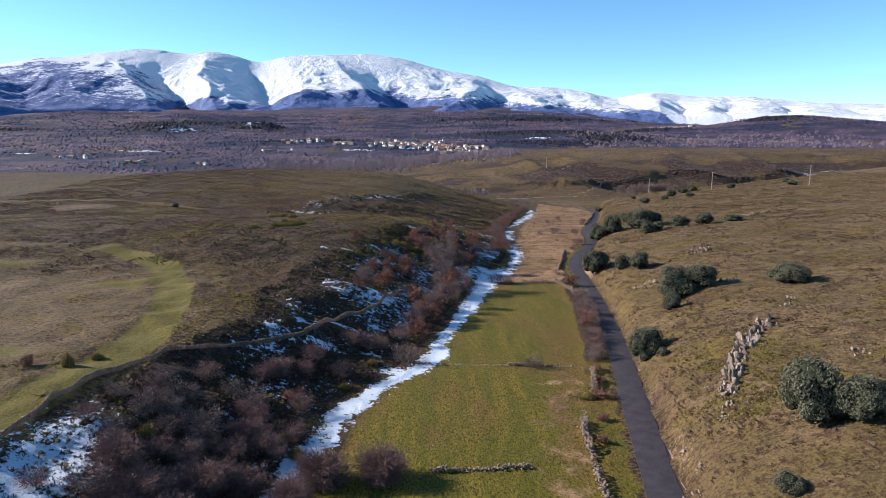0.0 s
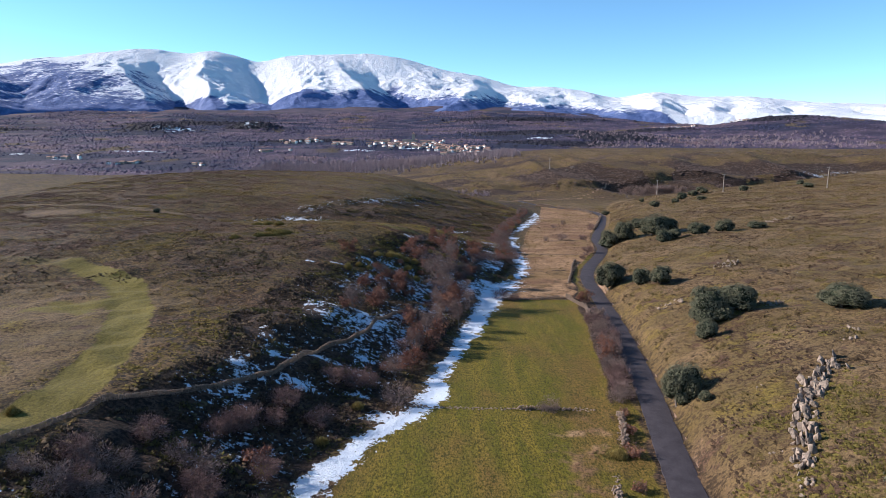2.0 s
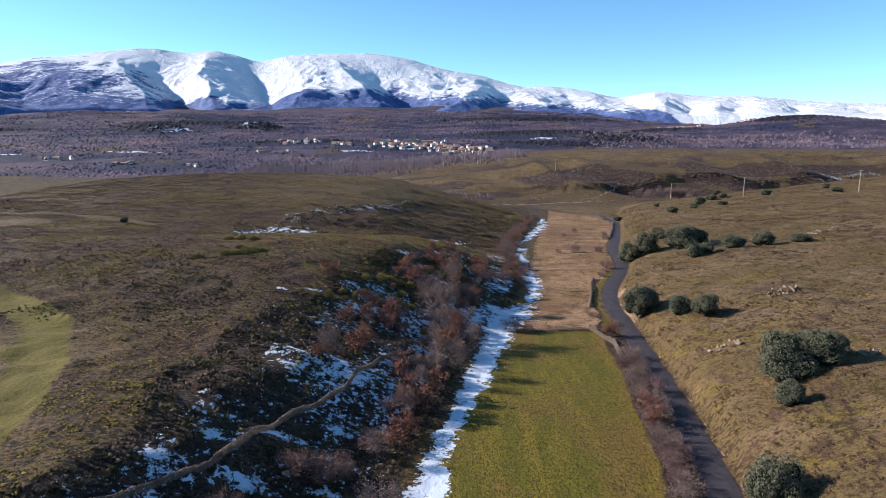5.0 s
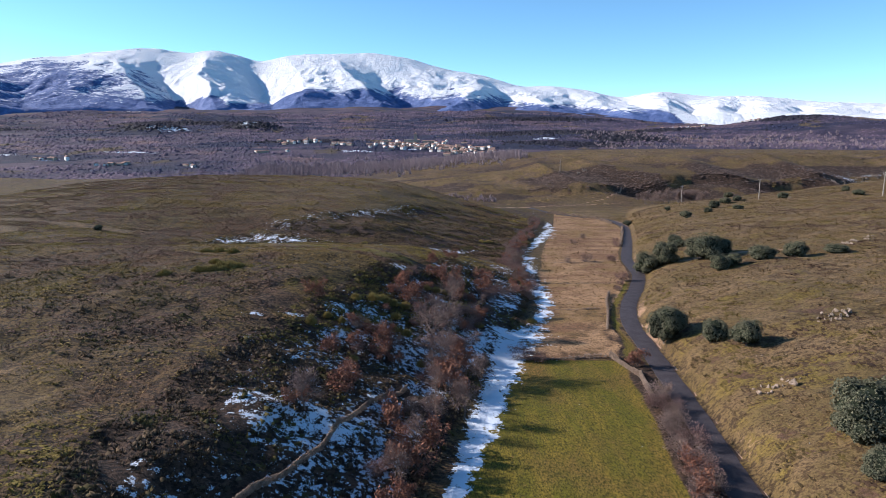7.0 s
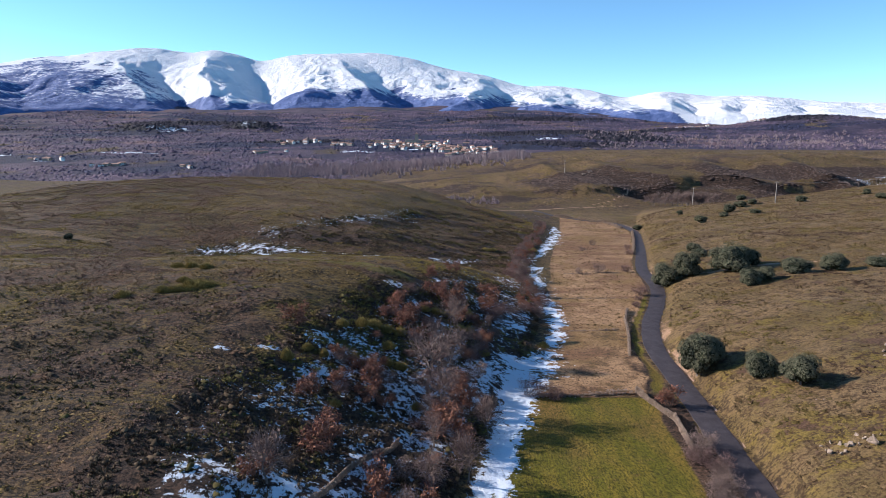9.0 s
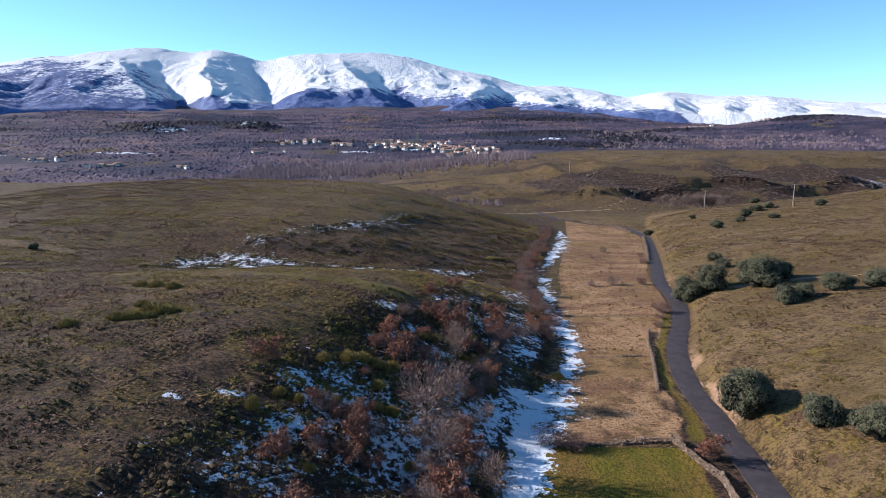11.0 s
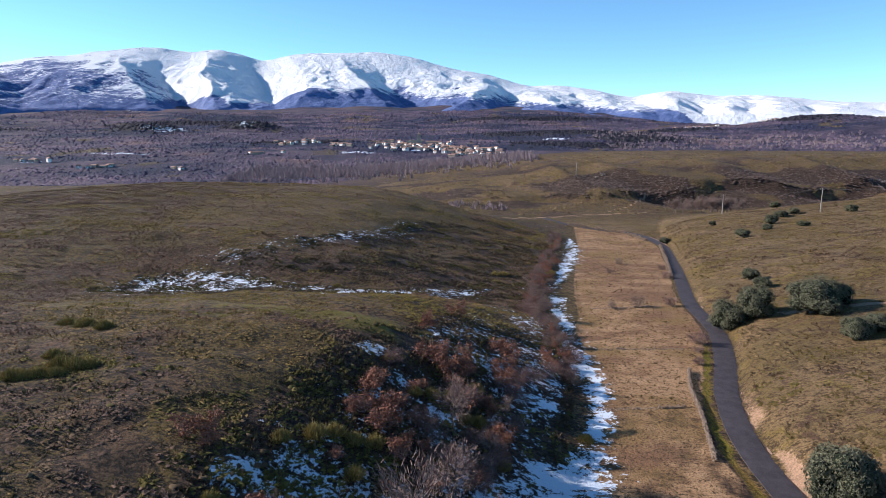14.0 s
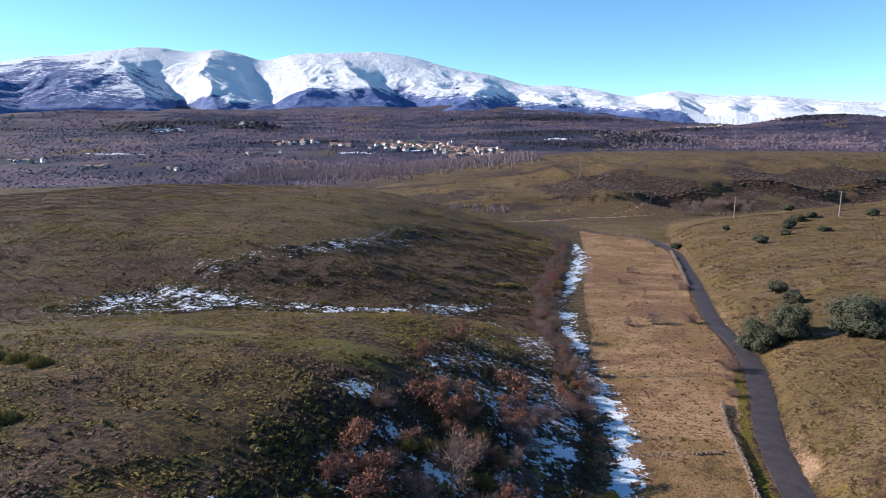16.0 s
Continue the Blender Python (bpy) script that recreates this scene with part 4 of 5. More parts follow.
TREES_GREY = [bare_tree(100 + s, 6.0, 5.2, 1, 2400, TWIG_GREY, thin=0.024) for s in range(4)]
TREES_RUST = [bare_tree(120 + s, 4.6, 4.0, 2, 900, TWIG_MAUVE, 1000, LEAF_RUSSET) for s in range(4)]
SHRUBS_MAUVE = [bare_tree(140 + s, 3.0, 3.8, 6, 2600, TWIG_MAUVE, thin=0.026) for s in range(4)]
SHRUBS_GREY = [bare_tree(160 + s, 3.2, 3.6, 6, 1500, TWIG_GREY, thin=0.034) for s in range(3)]
SHRUBS_RUST = [bare_tree(180 + s, 2.2, 2.4, 5, 700, TWIG_MAUVE, 500, LEAF_RUSSET, 0.12) for s in range(3)]
SHRUBS_ROUND = [bare_tree(190 + s, 2.6, 3.4, 12, 13000, TWIG_MAUVE, thin=0.017) for s in range(2)]
KINDS = {
    "round": ("round_shrub", SHRUBS_ROUND, "dense rounded leafless brown shrub", "shrub", "bare shrubs"),
    "grey": ("bare_tree", TREES_GREY, "leafless grey-twigged tree beside the stream", "tree", "trees along the stream"),
    "rust": ("young_oak", TREES_RUST, "small oak holding russet dead leaves", "tree", "oaks with dead leaves"),
    "mauve": ("bare_shrub", SHRUBS_MAUVE, "leafless mauve-brown shrub in the thicket", "shrub", "bare shrubs"),
    "pale": ("pale_shrub", SHRUBS_GREY, "leafless pale grey shrub in the thicket", "shrub", "bare shrubs"),
    "brown": ("russet_shrub", SHRUBS_RUST, "low shrub with a few russet leaves", "shrub", "bare shrubs"),
}


def set_tree(kind, x, y, size=1.0):
    name, meshes, label, category, group = KINDS[kind]
    if kind != "round" and (off_wall(x, y) < 2.2 or (y < 128 and off_wall(x - 1.6, y + 3.6) < 2.4)):
        return None
    s = size * rng.uniform(0.88, 1.12)
    return plant(name, meshes[rng.integers(0, len(meshes))], x, y, rng.uniform(0, 6.28),
                 (s * rng.uniform(0.9, 1.1), s * rng.uniform(0.9, 1.1), s), label, category, group)


LOW = {"grey": 0.46, "rust": 0.50, "mauve": 0.72, "pale": 0.70, "brown": 0.90}


def row_of_trees():
    # the wooded stream bank
    for y in np.arange(104, 420, 2.9):
        for k in range(2 if 206 < y < 330 else 1):
            d = rng.uniform(2.4, 7.5) + 2.2 * float(step(235, 255, y)) if y > 206 else rng.uniform(4.0, 9.5) + 3.4 * float(step(160, 168, y))
            x = float(stream_x(y)) - d + rng.normal(0, 0.5)
            kind = rng.choice(["grey", "rust", "mauve", "pale", "brown"], p=[0.22, 0.17, 0.36, 0.17, 0.08])
            set_tree(kind, x, y + rng.uniform(-1.3, 1.3), (0.70 if y < 160 else LOW[kind]))
    # oaks up the snowy bank
    for x, y, s in [(-9.1, 181.5, 0.75), (-6.7, 178.4, 0.7), (-22.8, 164.9, 0.75), (-12.6, 134.6, 0.9), (-6.2, 176, 0.8), (-13.1, 121, 1.0), (-3.2, 121.8, 0.9),
                    (-10, 127, 0.9), (-6.1, 131.8, 0.8), (-1, 128, 0.9), (-4.1, 141.1, 0.95), (-0, 147.3, 1.0), (-9.3, 154.2, 0.8), (2, 160.8, 0.9),
                    (3, 187.8, 0.9), (-2, 196.4, 0.8), (-16.8, 147.4, 0.7), (-2.9, 212.1, 0.7), (2, 226, 0.7), (9.9, 209.1, 0.9),
                    (-20.5, 98.3, 0.6), (-23.3, 95.8, 0.6), (-12.2, 138.3, 0.75), (-0.2, 150.1, 0.9), (2.6, 146.3, 0.9), (-21.5, 164.6, 0.55), (-17, 126.6, 0.6), (1.8, 195.2, 1.2), (8.4, 198.3, 0.7)]:
        set_tree("rust", x, y, s)
    for x, y, s in [(-2, 157.8, 1.5), (1.4, 179.7, 1.2), (5.3, 177.7, 0.7), (0.8, 167, 1.1), (21, 248, 0.9), (-1, 133.6, 0.95), (3, 138, 1.0), (-5, 120, 0.8), (-0, 153.2, 1.0), (6, 150, 1.1), (-16, 126, 0.8)]:
        set_tree("grey", x, y, s)
    # brush among the snow on the bank
    for k in range(64):
        y = rng.uniform(148, 206)
        x = float(stream_x(y)) - rng.uniform(9, 27)
        kind = rng.choice(["mauve", "pale", "brown", "rust"], p=[0.26, 0.24, 0.28, 0.22])
        set_tree(kind, x, y, rng.uniform(0.5, 0.85) * (0.75 if kind == "rust" else 1.0))
    # thicket below the bank wall
    for k in range(150):
        y = rng.uniform(40, 104)
        d = rng.uniform(5, 28)
        x = float(stream_x(y)) - d
        if x < float(np.interp(y, [p[1] for p in BANK_WALL], [p[0] for p in BANK_WALL])) + 2.0 or x < -44 or (-50 < x < -30 and y < 62 and rng.random() < 0.7):
            continue
        if y > 78 and d < 14 and rng.random() < 0.6:
            continue
        kind = rng.choice(["mauve", "pale", "brown"], p=[0.68, 0.18, 0.14])
        set_tree(kind, x, y, rng.uniform(0.65, 1.0))
    for x, y, s in [(-28.9, 53, 1.7), (-25, 50, 1.6), (-24, 57, 1.3), (-32, 57, 1.4), (-23.4, 68, 1.1), (-15, 56, 1.2)]:
        set_tree("round", x, y, s * 0.95)
    # hedge between the meadow and the road
    for y in np.arange(100, 149, 1.9):
        x = float(road_x(y)) - rng.uniform(2.6, 4.9)
        set_tree(rng.choice(["mauve", "brown", "pale"], p=[0.34, 0.06, 0.60]), x, y, rng.uniform(0.6, 0.95))
    for y in (118, 124, 161):
        set_tree("rust", float(road_x(y)) - 4.2, y, 0.75)
    for y in (70, 76, 84, 90, 95, 219, 226, 231, 262, 300, 318):
        set_tree("brown" if y < 200 else "mauve", float(road_x(y)) - rng.uniform(4, 5.2), y, rng.uniform(0.5, 0.9))
    # pale trees at the foot of the spur
    for k in range(22):
        set_tree("grey", rng.uniform(150, 200), rng.uniform(528, 552), rng.uniform(1.4, 2.0))
    # lone shrubs in the meadows
    for x, y, s, k in [(-6.6, 61.5, 1.5, "round"), (-12.8, 60.5, 1.4, "round"), (-6.3, 98.6, 1.1, "pale"), (14.5, 96.6, 0.65, "pale"), (17, 163.5, 0.8, "mauve"), (14, 165, 0.9, "mauve"),
                       (47, 262, 0.9, "pale"), (40, 259, 0.6, "pale"), (60, 330, 0.8, "pale"), (-52.5, 75, 0.8, "brown"), (52, 310, 0.6, "pale")]:
        set_tree(k, x, y, s)


row_of_trees()


def broom_mesh(seed, stems=950):
    """A bush of thin upright green stems fanning from its foot, one metre in radius."""
    r = np.random.default_rng(seed)
    a, lean = r.uniform(0, 6.28, stems), r.uniform(0, 1, stems) ** 0.7
    foot = np.stack([np.cos(a) * lean * 0.55, np.sin(a) * lean * 0.55, np.full(stems, -0.12)], 1) + r.normal(0, 0.10, (stems, 3)) * (1, 1, 0.3)
    tip = foot + np.stack([np.cos(a) * lean * 0.45, np.sin(a) * lean * 0.45, (1.05 - 0.68 * lean**2) * r.uniform(0.55, 1.05, stems)], 1) + r.normal(0, 0.06, (stems, 3))
    mid = (foot + tip) / 2 + r.normal(0, 0.05, (stems, 3))
    side = np.cross(tip - foot, r.normal(0, 1, (stems, 3)))
    side = side / np.linalg.norm(side, axis=1, keepdims=True) * r.uniform(0.012, 0.030, (stems, 1))
    v = np.stack([foot, mid - side, mid + side, tip], 1).reshape(-1, 3)
    k = np.arange(stems)[:, None] * 4
    return mesh_of("broom_bush", v, np.concatenate([k + (0, 1, 2), k + (1, 3, 2)], 0), BROOM_GREEN)


BROOMS = [broom_mesh(500 + s) for s in range(4)]
for x, y, w, h in [(-3.8, 185.6, 1.4, 1.2), (-1.7, 186.9, 1.5, 1.3), (0.4, 188.2, 1.4, 1.2), (2, 189.6, 1.1, 1.0), (4.3, 193.6, 1.4, 1.5), (-13.1, 170.5, 1.5, 1.6), (-11.5, 172.1, 1.6, 1.5), (-9.4, 172.1, 1.4, 1.3), (-7.3, 172.6, 1.5, 1.4),
                   (-21.2, 154, 1.1, 1.9), (-19.3, 158.2, 1.0, 1.2), (-16.8, 157.5, 0.9, 1.2), (-13, 160.3, 0.8, 1.2), (-16.1, 168.4, 1.1, 1.4), (-8.7, 167.1, 1.5, 1.2), (-8.5, 162.3, 1.2, 1.1), (-6.5, 162.5, 1.3, 1.3),
                   (-46.9, 174.5, 1.5, 1.2), (-45.6, 174.7, 1.4, 1.1), (-44.5, 175.3, 1.3, 1.2), (-43.7, 177.8, 1.6, 1.4), (-41.8, 177.6, 1.7, 1.5), (-45.5, 179.8, 1.4, 1.1), (-42.6, 175.4, 1.2, 1.1), (-40.1, 178, 1.2, 1.0),
                   (-51.9, 171.4, 1.4, 1.2), (-52.8, 194.5, 1.6, 1.2), (-49.4, 193, 1.7, 1.3), (-45.9, 191.4, 1.5, 1.2), (4.4, 185, 1.4, 1.5), (2.7, 184.8, 1.2, 1.1), (-7.6, 191.5, 1.0, 0.9), (19.1, 189.1, 1.3, 1.3), (6.9, 177.4, 1.2, 1.2),
                   (-33.5, 60.5, 1.0, 1.5), (-31.8, 62.6, 1.1, 1.4), (-16.8, 66, 1.2, 1.3), (-18.8, 69.5, 1.3, 1.2), (-46.8, 74.5, 0.8, 2.0), (-45.4, 78.5, 0.8, 1.1), (20.4, 83.6, 1.1, 1.2), (24.5, 262, 1.6, 1.4), (30, 300, 2.0, 1.6), (32.5, 306, 1.8, 1.5),
                   (-24, 244, 1.2, 1.0), (16, 291, 1.8, 1.2), (13.5, 289, 1.6, 1.2), (-11.5, 96.2, 1.0, 1.0), (-14.5, 86.5, 1.1, 1.0), (-19, 79, 1.2, 1.1), (-13.5, 147.1, 1.0, 1.0), (-3.5, 152.3, 1.1, 1.2)]:
    ob = new("broom_bush", BROOMS[rng.integers(0, 4)])
    ob.matrix_world = Matrix.LocRotScale((x, y, on_ground(x, y)), Euler((0, 0, rng.uniform(0, 6.28))), Vector((w, w * rng.uniform(0.85, 1.15), h)))
    tagged(ob, "olive-green broom bush of upright stems" if h > 1.25 else "low rounded olive-green broom bush", "bush", "broom bushes")


# ---- evergreen oaks ----
def holm_oak(seed, lobes=16, clumps=6200):
    """A rounded evergreen crown of leaf clumps over lobes, on a short forked trunk; one metre across."""
    r = np.random.default_rng(seed)
    centres, radii = [np.array([0, 0, 0.42])], [0.36]
    for k in range(lobes):
        a = k / lobes * 6.28 + r.uniform(-0.3, 0.3)
        up = r.uniform(0.20, 0.62)
        rad = r.uniform(0.20, 0.33) * (1.0 if up < 0.5 else 0.7)
        centres.append(np.array([math.cos(a) * rad, math.sin(a) * rad, up]))
        radii.append(r.uniform(0.13, 0.21))
    centres, radii = np.array(centres), np.array(radii)
    k = r.integers(0, len(radii), clumps)
    n = r.normal(0, 1, (clumps, 3))
    n[:, 2] = np.abs(n[:, 2]) * 1.1 - 0.3
    n = n / np.linalg.norm(n, axis=1, keepdims=True)
    p = centres[k] + n * radii[k][:, None] * r.uniform(0.88, 1.10, (clumps, 1))
    inside = np.zeros(clumps, bool)
    for c, rad in zip(centres, radii):
        inside |= np.linalg.norm(p - c, axis=1) < rad * 0.84
    p, n = p[~inside & (p[:, 2] > 0.02)], n[~inside & (p[:, 2] > 0.02)]
    m = len(p)
    v = []
    for leaf in range(3):
        a = np.cross(n, r.normal(0, 1, (m, 3)))
        a = a / np.linalg.norm(a, axis=1, keepdims=True)
        b = np.cross(n, a)
        s = r.uniform(0.011, 0.026, (m, 1))
        tip = p + n * s * r.uniform(-0.3, 1.1, (m, 1))
        o = r.normal(0, 0.014, (m, 3))
        v.append(np.stack([p + o - a * s, p + o + a * s * 0.6 + b * s * 0.5, tip + o + b * s * r.uniform(-1, 1, (m, 1))], 1))
    lv = np.concatenate(v, 1).reshape(-1, 3)
    leaves = mesh_of("crown", lv, np.arange(len(lv)).reshape(-1, 3), LEAF_OAK)
    # solid near-black lobes added to block light and paint the crown's inner shade
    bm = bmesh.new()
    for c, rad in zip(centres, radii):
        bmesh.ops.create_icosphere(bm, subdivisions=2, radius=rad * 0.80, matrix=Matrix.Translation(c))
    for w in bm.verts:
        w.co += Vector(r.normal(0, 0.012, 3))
    core = bm_mesh("inner_crown", bm, CROWN_SHADE)
    tv, tf = [], []
    for s in range(3):
        a = s * 2.1 + 0.4
        base = np.array([math.cos(a) * 0.04, math.sin(a) * 0.04, -0.1])
        tube(tv, tf, base, base + (math.cos(a) * 0.1, math.sin(a) * 0.1, 0.35), 0.035, 0.02)
    return mesh_of("trunk", np.array(tv), np.array(tf), BARK), leaves, core


OAKS = [holm_oak(300 + s) for s in range(6)]
OAK_PLACES = [(32.3, 96.9, 6.6, 6.0), (36.9, 59.2, 7.0, 7.2), (40.2, 56.2, 5.8, 4.6), (29.8, 49.7, 2.9, 1.8), (45.7, 121, 8.6, 6.4), (50.5, 120.5, 7.6, 4.9),
              (41.8, 112, 4.2, 3.2), (64.1, 113.5, 8.0, 4.2), (42.4, 172, 8.3, 7.0), (46.8, 161.8, 5.0, 4.4), (49.2, 155, 5.8, 4.7), (60.0, 241.5, 9.0, 7.2),
              (65.0, 240.0, 9.0, 7.6), (73.9, 234, 12.0, 8.0), (79.0, 236, 7.0, 5.5), (70, 214.5, 5.4, 4.6), (74.0, 216, 5.4, 3.6), (82.5, 219, 7.8, 4.4), (90.5, 217.8, 7.0, 4.4),
              (100.5, 217.3, 6.4, 2.6), (79.4, 273, 5.0, 3.3), (76.7, 261, 4.8, 3.3), (97, 392, 5.6, 3.4), (177.6, 391, 6.5, 3.6), (160, 405, 5.5, 3.3),
              (136.7, 379, 6.3, 4.6), (151.4, 399.4, 6.5, 3.6), (111.5, 349.4, 6.2, 4.0), (128, 364, 5, 2.4), (141, 362, 6, 2.3), (184, 470, 7.0, 3.8), (33.6, 92.0, 1.8, 1.5),
              (-103, 242, 2.6, 1.7), (205, 372, 6, 3.4), (216, 400, 5, 3), (120, 398, 4, 2.6)]
for k, (x, y, w, h) in enumerate(OAK_PLACES):
    ob = new("holm_oak")
    turn = rng.uniform(0, 6.28)
    ob.matrix_world = Matrix.LocRotScale((x, y, on_ground(x, y, 0.12 * h)), Euler((0, 0, turn)), Vector((w * 0.98, w * 0.98, h * 1.30)))
    trunk, leaves, core = OAKS[k % len(OAKS)]
    part("trunk", trunk, ob)
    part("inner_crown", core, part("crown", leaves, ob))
    tagged(ob, "rounded dark green holm oak on the dry hillside" if w > 5 else ("low dark green holm oak bush on the dry hillside" if x > 0 else "lone dark shape on the open heath, built as a bush"), "tree", "holm oaks")


# ---- rocks and dry stone walls ----
def boulder(seed, points=16):
    """An angular block, one metre across."""
    r = np.random.default_rng(seed)
    bm = bmesh.new()
    for p in r.normal(0, 1, (points, 3)):
        p = p / np.linalg.norm(p) * r.uniform(0.38, 0.55)
        bm.verts.new(p * (1, 1, 1))
    hull = bmesh.ops.convex_hull(bm, input=bm.verts)
    bmesh.ops.delete(bm, geom=[g for g in hull["geom_interior"] if isinstance(g, bmesh.types.BMVert)], context="VERTS")
    return bm


def rock_mesh(seed, material, points=16):
    return bm_mesh("rock", boulder(seed, points), material)


ROCKS = [rock_mesh(400 + s, ROCK, 13) for s in range(8)]
CRAGS = [rock_mesh(400 + s, CRAG, 13) for s in range(8)]
STONES = [rock_mesh(430 + s, STONE, 11) for s in range(6)]
for me in STONES:
    me.name = "stone"


def outcrop(spots, label, many=7, meshes=None):
    """One outcrop of upright slabs leaning together."""
    x0, y0 = spots[0][:2]
    ob = new("rock_outcrop")
    ob.location = (x0, y0, on_ground(x0, y0))
    for x, y, s in spots:
        for k in range(2 * many if many < 8 else many):
            px, py = x + rng.normal(0, (0.40 if many < 20 else 0.30) * s), y + rng.normal(0, 0.55 * s)
            size = s * rng.uniform(0.28, 0.9) * (0.7 if many < 8 else 0.85)
            o = part("rock", (meshes or ROCKS)[rng.integers(0, 8)], ob)
            o.matrix_local = Matrix.LocRotScale((px - x0, py - y0, on_ground(px, py) - on_ground(x0, y0) + size * 0.22),
                                                Euler((rng.normal(0.15, 0.2), rng.normal(-0.3, 0.2), rng.normal(0.5 if many < 20 else -0.63, 0.25))),
                                                Vector((size * (rng.uniform(0.4, 0.8) if many < 20 else rng.uniform(0.5, 1.0)), size * rng.uniform(0.6, 1.2), size * (rng.uniform(0.7, 1.5) if many < 20 else rng.uniform(0.9, 1.7)))))
    return tagged(ob, label, "rock", "rock outcrops")


outcrop([(47.9, 90.2, 1.5), (45.6, 88.2, 1.5), (43.6, 86.2, 1.9), (42, 84, 1.7), (40.3, 81.7, 1.8), (38.7, 79, 1.6), (37.1, 76.2, 1.6), (35.5, 73.5, 1.5), (34.3, 70.9, 1.5)],
        "jagged spine of pale lichened rock on the hillside", 26)
outcrop([(32.4, 67.9, 1.1), (31.2, 65.4, 1.0)], "small broken rocks among gorse")
outcrop([(53.7, 96, 1.3), (57.1, 100.7, 1.1)], "pale pointed rocks on the dry slope", 3)
outcrop([(55.7, 121.2, 1.5), (58, 121.6, 1.2)], "low pale rock ledge beside an oak")
outcrop([(50.0, 72.9, 1.1), (51.2, 73.2, 0.9)], "squat grey rocks on the dry slope", 3)
outcrop([(64.8, 158.3, 1.7), (67.4, 160.3, 2.0), (63.2, 157.8, 1.2)], "pale upright rocks on the dry slope", 4)
outcrop([(43.6, 138.4, 1.4), (46.6, 136.9, 1.7), (45, 137.6, 1.3)], "low rock ledge above the road", 3)
outcrop([(26.6, 65, 0.9), (25.6, 62.0, 1.0), (24.6, 57, 1.1), (26.3, 60, 0.8)], "crumbling rocks in the road cutting", 4)
outcrop([(38.7, 88.9, 0.7), (33.2, 73.9, 0.8)], "scattered small rocks on the dry slope", 2)
outcrop([(49.0, 149.3, 0.7), (51, 147, 0.5)], "flat rock slab on the dry slope", 2)
outcrop([(110, 228, 1.5), (114, 231, 1.8), (118, 232, 1.5), (122, 236, 1.4)], "grey rock ledge on the upper slope", 6)


for spots in ([(338, 612, 4), (350, 618, 4.5), (362, 622, 4)], [(374, 630, 4.5), (388, 634, 4), (402, 636, 4)], [(120, 640, 3), (128, 646, 3)]):
    outcrop(spots, "dark broken crag on the far spur", 12, CRAGS)


def stone_wall(line, label, single=False, tall=1.0, size=0.42, gap=0.0, loose=0.17):
    """A dry stone wall: each stone a block of its own where it is passed close by."""
    ob = new("stone_wall")
    x0, y0 = line[0]
    z0 = on_ground(x0, y0)
    ob.location = (x0, y0, z0)
    places = []
    for (ax, ay), (bx, by) in zip(line, line[1:]):
        n = max(2, int(math.hypot(bx - ax, by - ay) / (size * 1.05)))
        for i in range(n):
            t = i / n
            x, y = ax + (bx - ax) * t, ay + (by - ay) * t
            h = tall * (0.15 + 1.15 * float(vnoise(x / 2.2, y / 2.2, 3))) if loose > 0.1 else tall * (0.80 + 0.35 * float(vnoise(x / 3, y / 3, 3)))
            if gap and float(vnoise(x / 6, y / 6, 91)) < gap:
                h *= 0.25
            c = 0
            while c * size * 0.6 < h:
                for s in (-1, 1):
                    o = s * size * 0.42 * (1.0 - 0.12 * c) + rng.normal(0, loose * 0.5)
                    nx_, ny_ = (by - ay), -(bx - ax)
                    l = math.hypot(nx_, ny_)
                    px, py = x + o * nx_ / l + rng.normal(0, loose), y + o * ny_ / l + rng.normal(0, loose)
                    places.append((px, py, c * size * 0.6 + size * 0.25))
                c += 1
    places = np.array(places)
    z = height(places[:, 0], places[:, 1]) + places[:, 2] - 0.1 - z0
    if single:
        for (x, y, _), zz in zip(places, z):
            o = part("stone", STONES[rng.integers(0, 6)], ob)
            o.matrix_local = Matrix.LocRotScale((x - x0, y - y0, zz), Euler((rng.normal(0, 0.3), rng.normal(0, 0.3), rng.uniform(0, 6.28))), Vector((size * rng.uniform(0.8, 1.7), size * rng.uniform(0.8, 1.4), size * rng.uniform(0.55, 1.0))))
    else:
        vs, fs, n = [], [], 0
        base = []
        for me in STONES:
            w = np.array([q.co[:] for q in me.vertices])
            base.append((w, np.array([p.vertices[:] for p in me.polygons if len(p.vertices) == 3])))
        for (x, y, _), zz in zip(places, z):
            w, f = base[rng.integers(0, 6)]
            m = np.array(Euler((rng.normal(0, 0.3), rng.normal(0, 0.3), rng.uniform(0, 6.28))).to_matrix()) * (size * rng.uniform(0.8, 1.7), size * rng.uniform(0.8, 1.4), size * rng.uniform(0.55, 1.0))
            vs.append(w @ m.T + (x - x0, y - y0, zz))
            fs.append(f + n)
            n += len(w)
        o = part("stones", mesh_of("stones", np.concatenate(vs), np.concatenate(fs), STONE), ob)
        o["kind"] = "stuff"
    return tagged(ob, label, "stone wall", "dry stone walls")


stone_wall([(-1.5, 63.0), (4, 63.3), (10, 64)], "low tumbled dry stone wall across the meadow", True, 0.6, 0.34)
stone_wall([(16.0, 46), (16.4, 58), (17.0, 67), (17.5, 73), (19.2, 79.5)], "broken dry stone wall beside the road", False, 0.85, 0.32, 0.3)
stone_wall([(21.8, 86.5), (23.4, 92.5), (24, 97)], "short broken length of dry stone wall", True, 1.0, 0.38, 0.4)
stone_wall([(-4.5, 98.2), (5, 97.6), (14, 97.2), (21, 97)], "low grassed-over stone wall between two meadows", False, 0.45, 0.34, 0.42)
stone_wall([(15, 164.2), (22, 165), (29.8, 166)], "low stone wall at the end of the green meadow", False, 0.6, 0.34, 0.25)
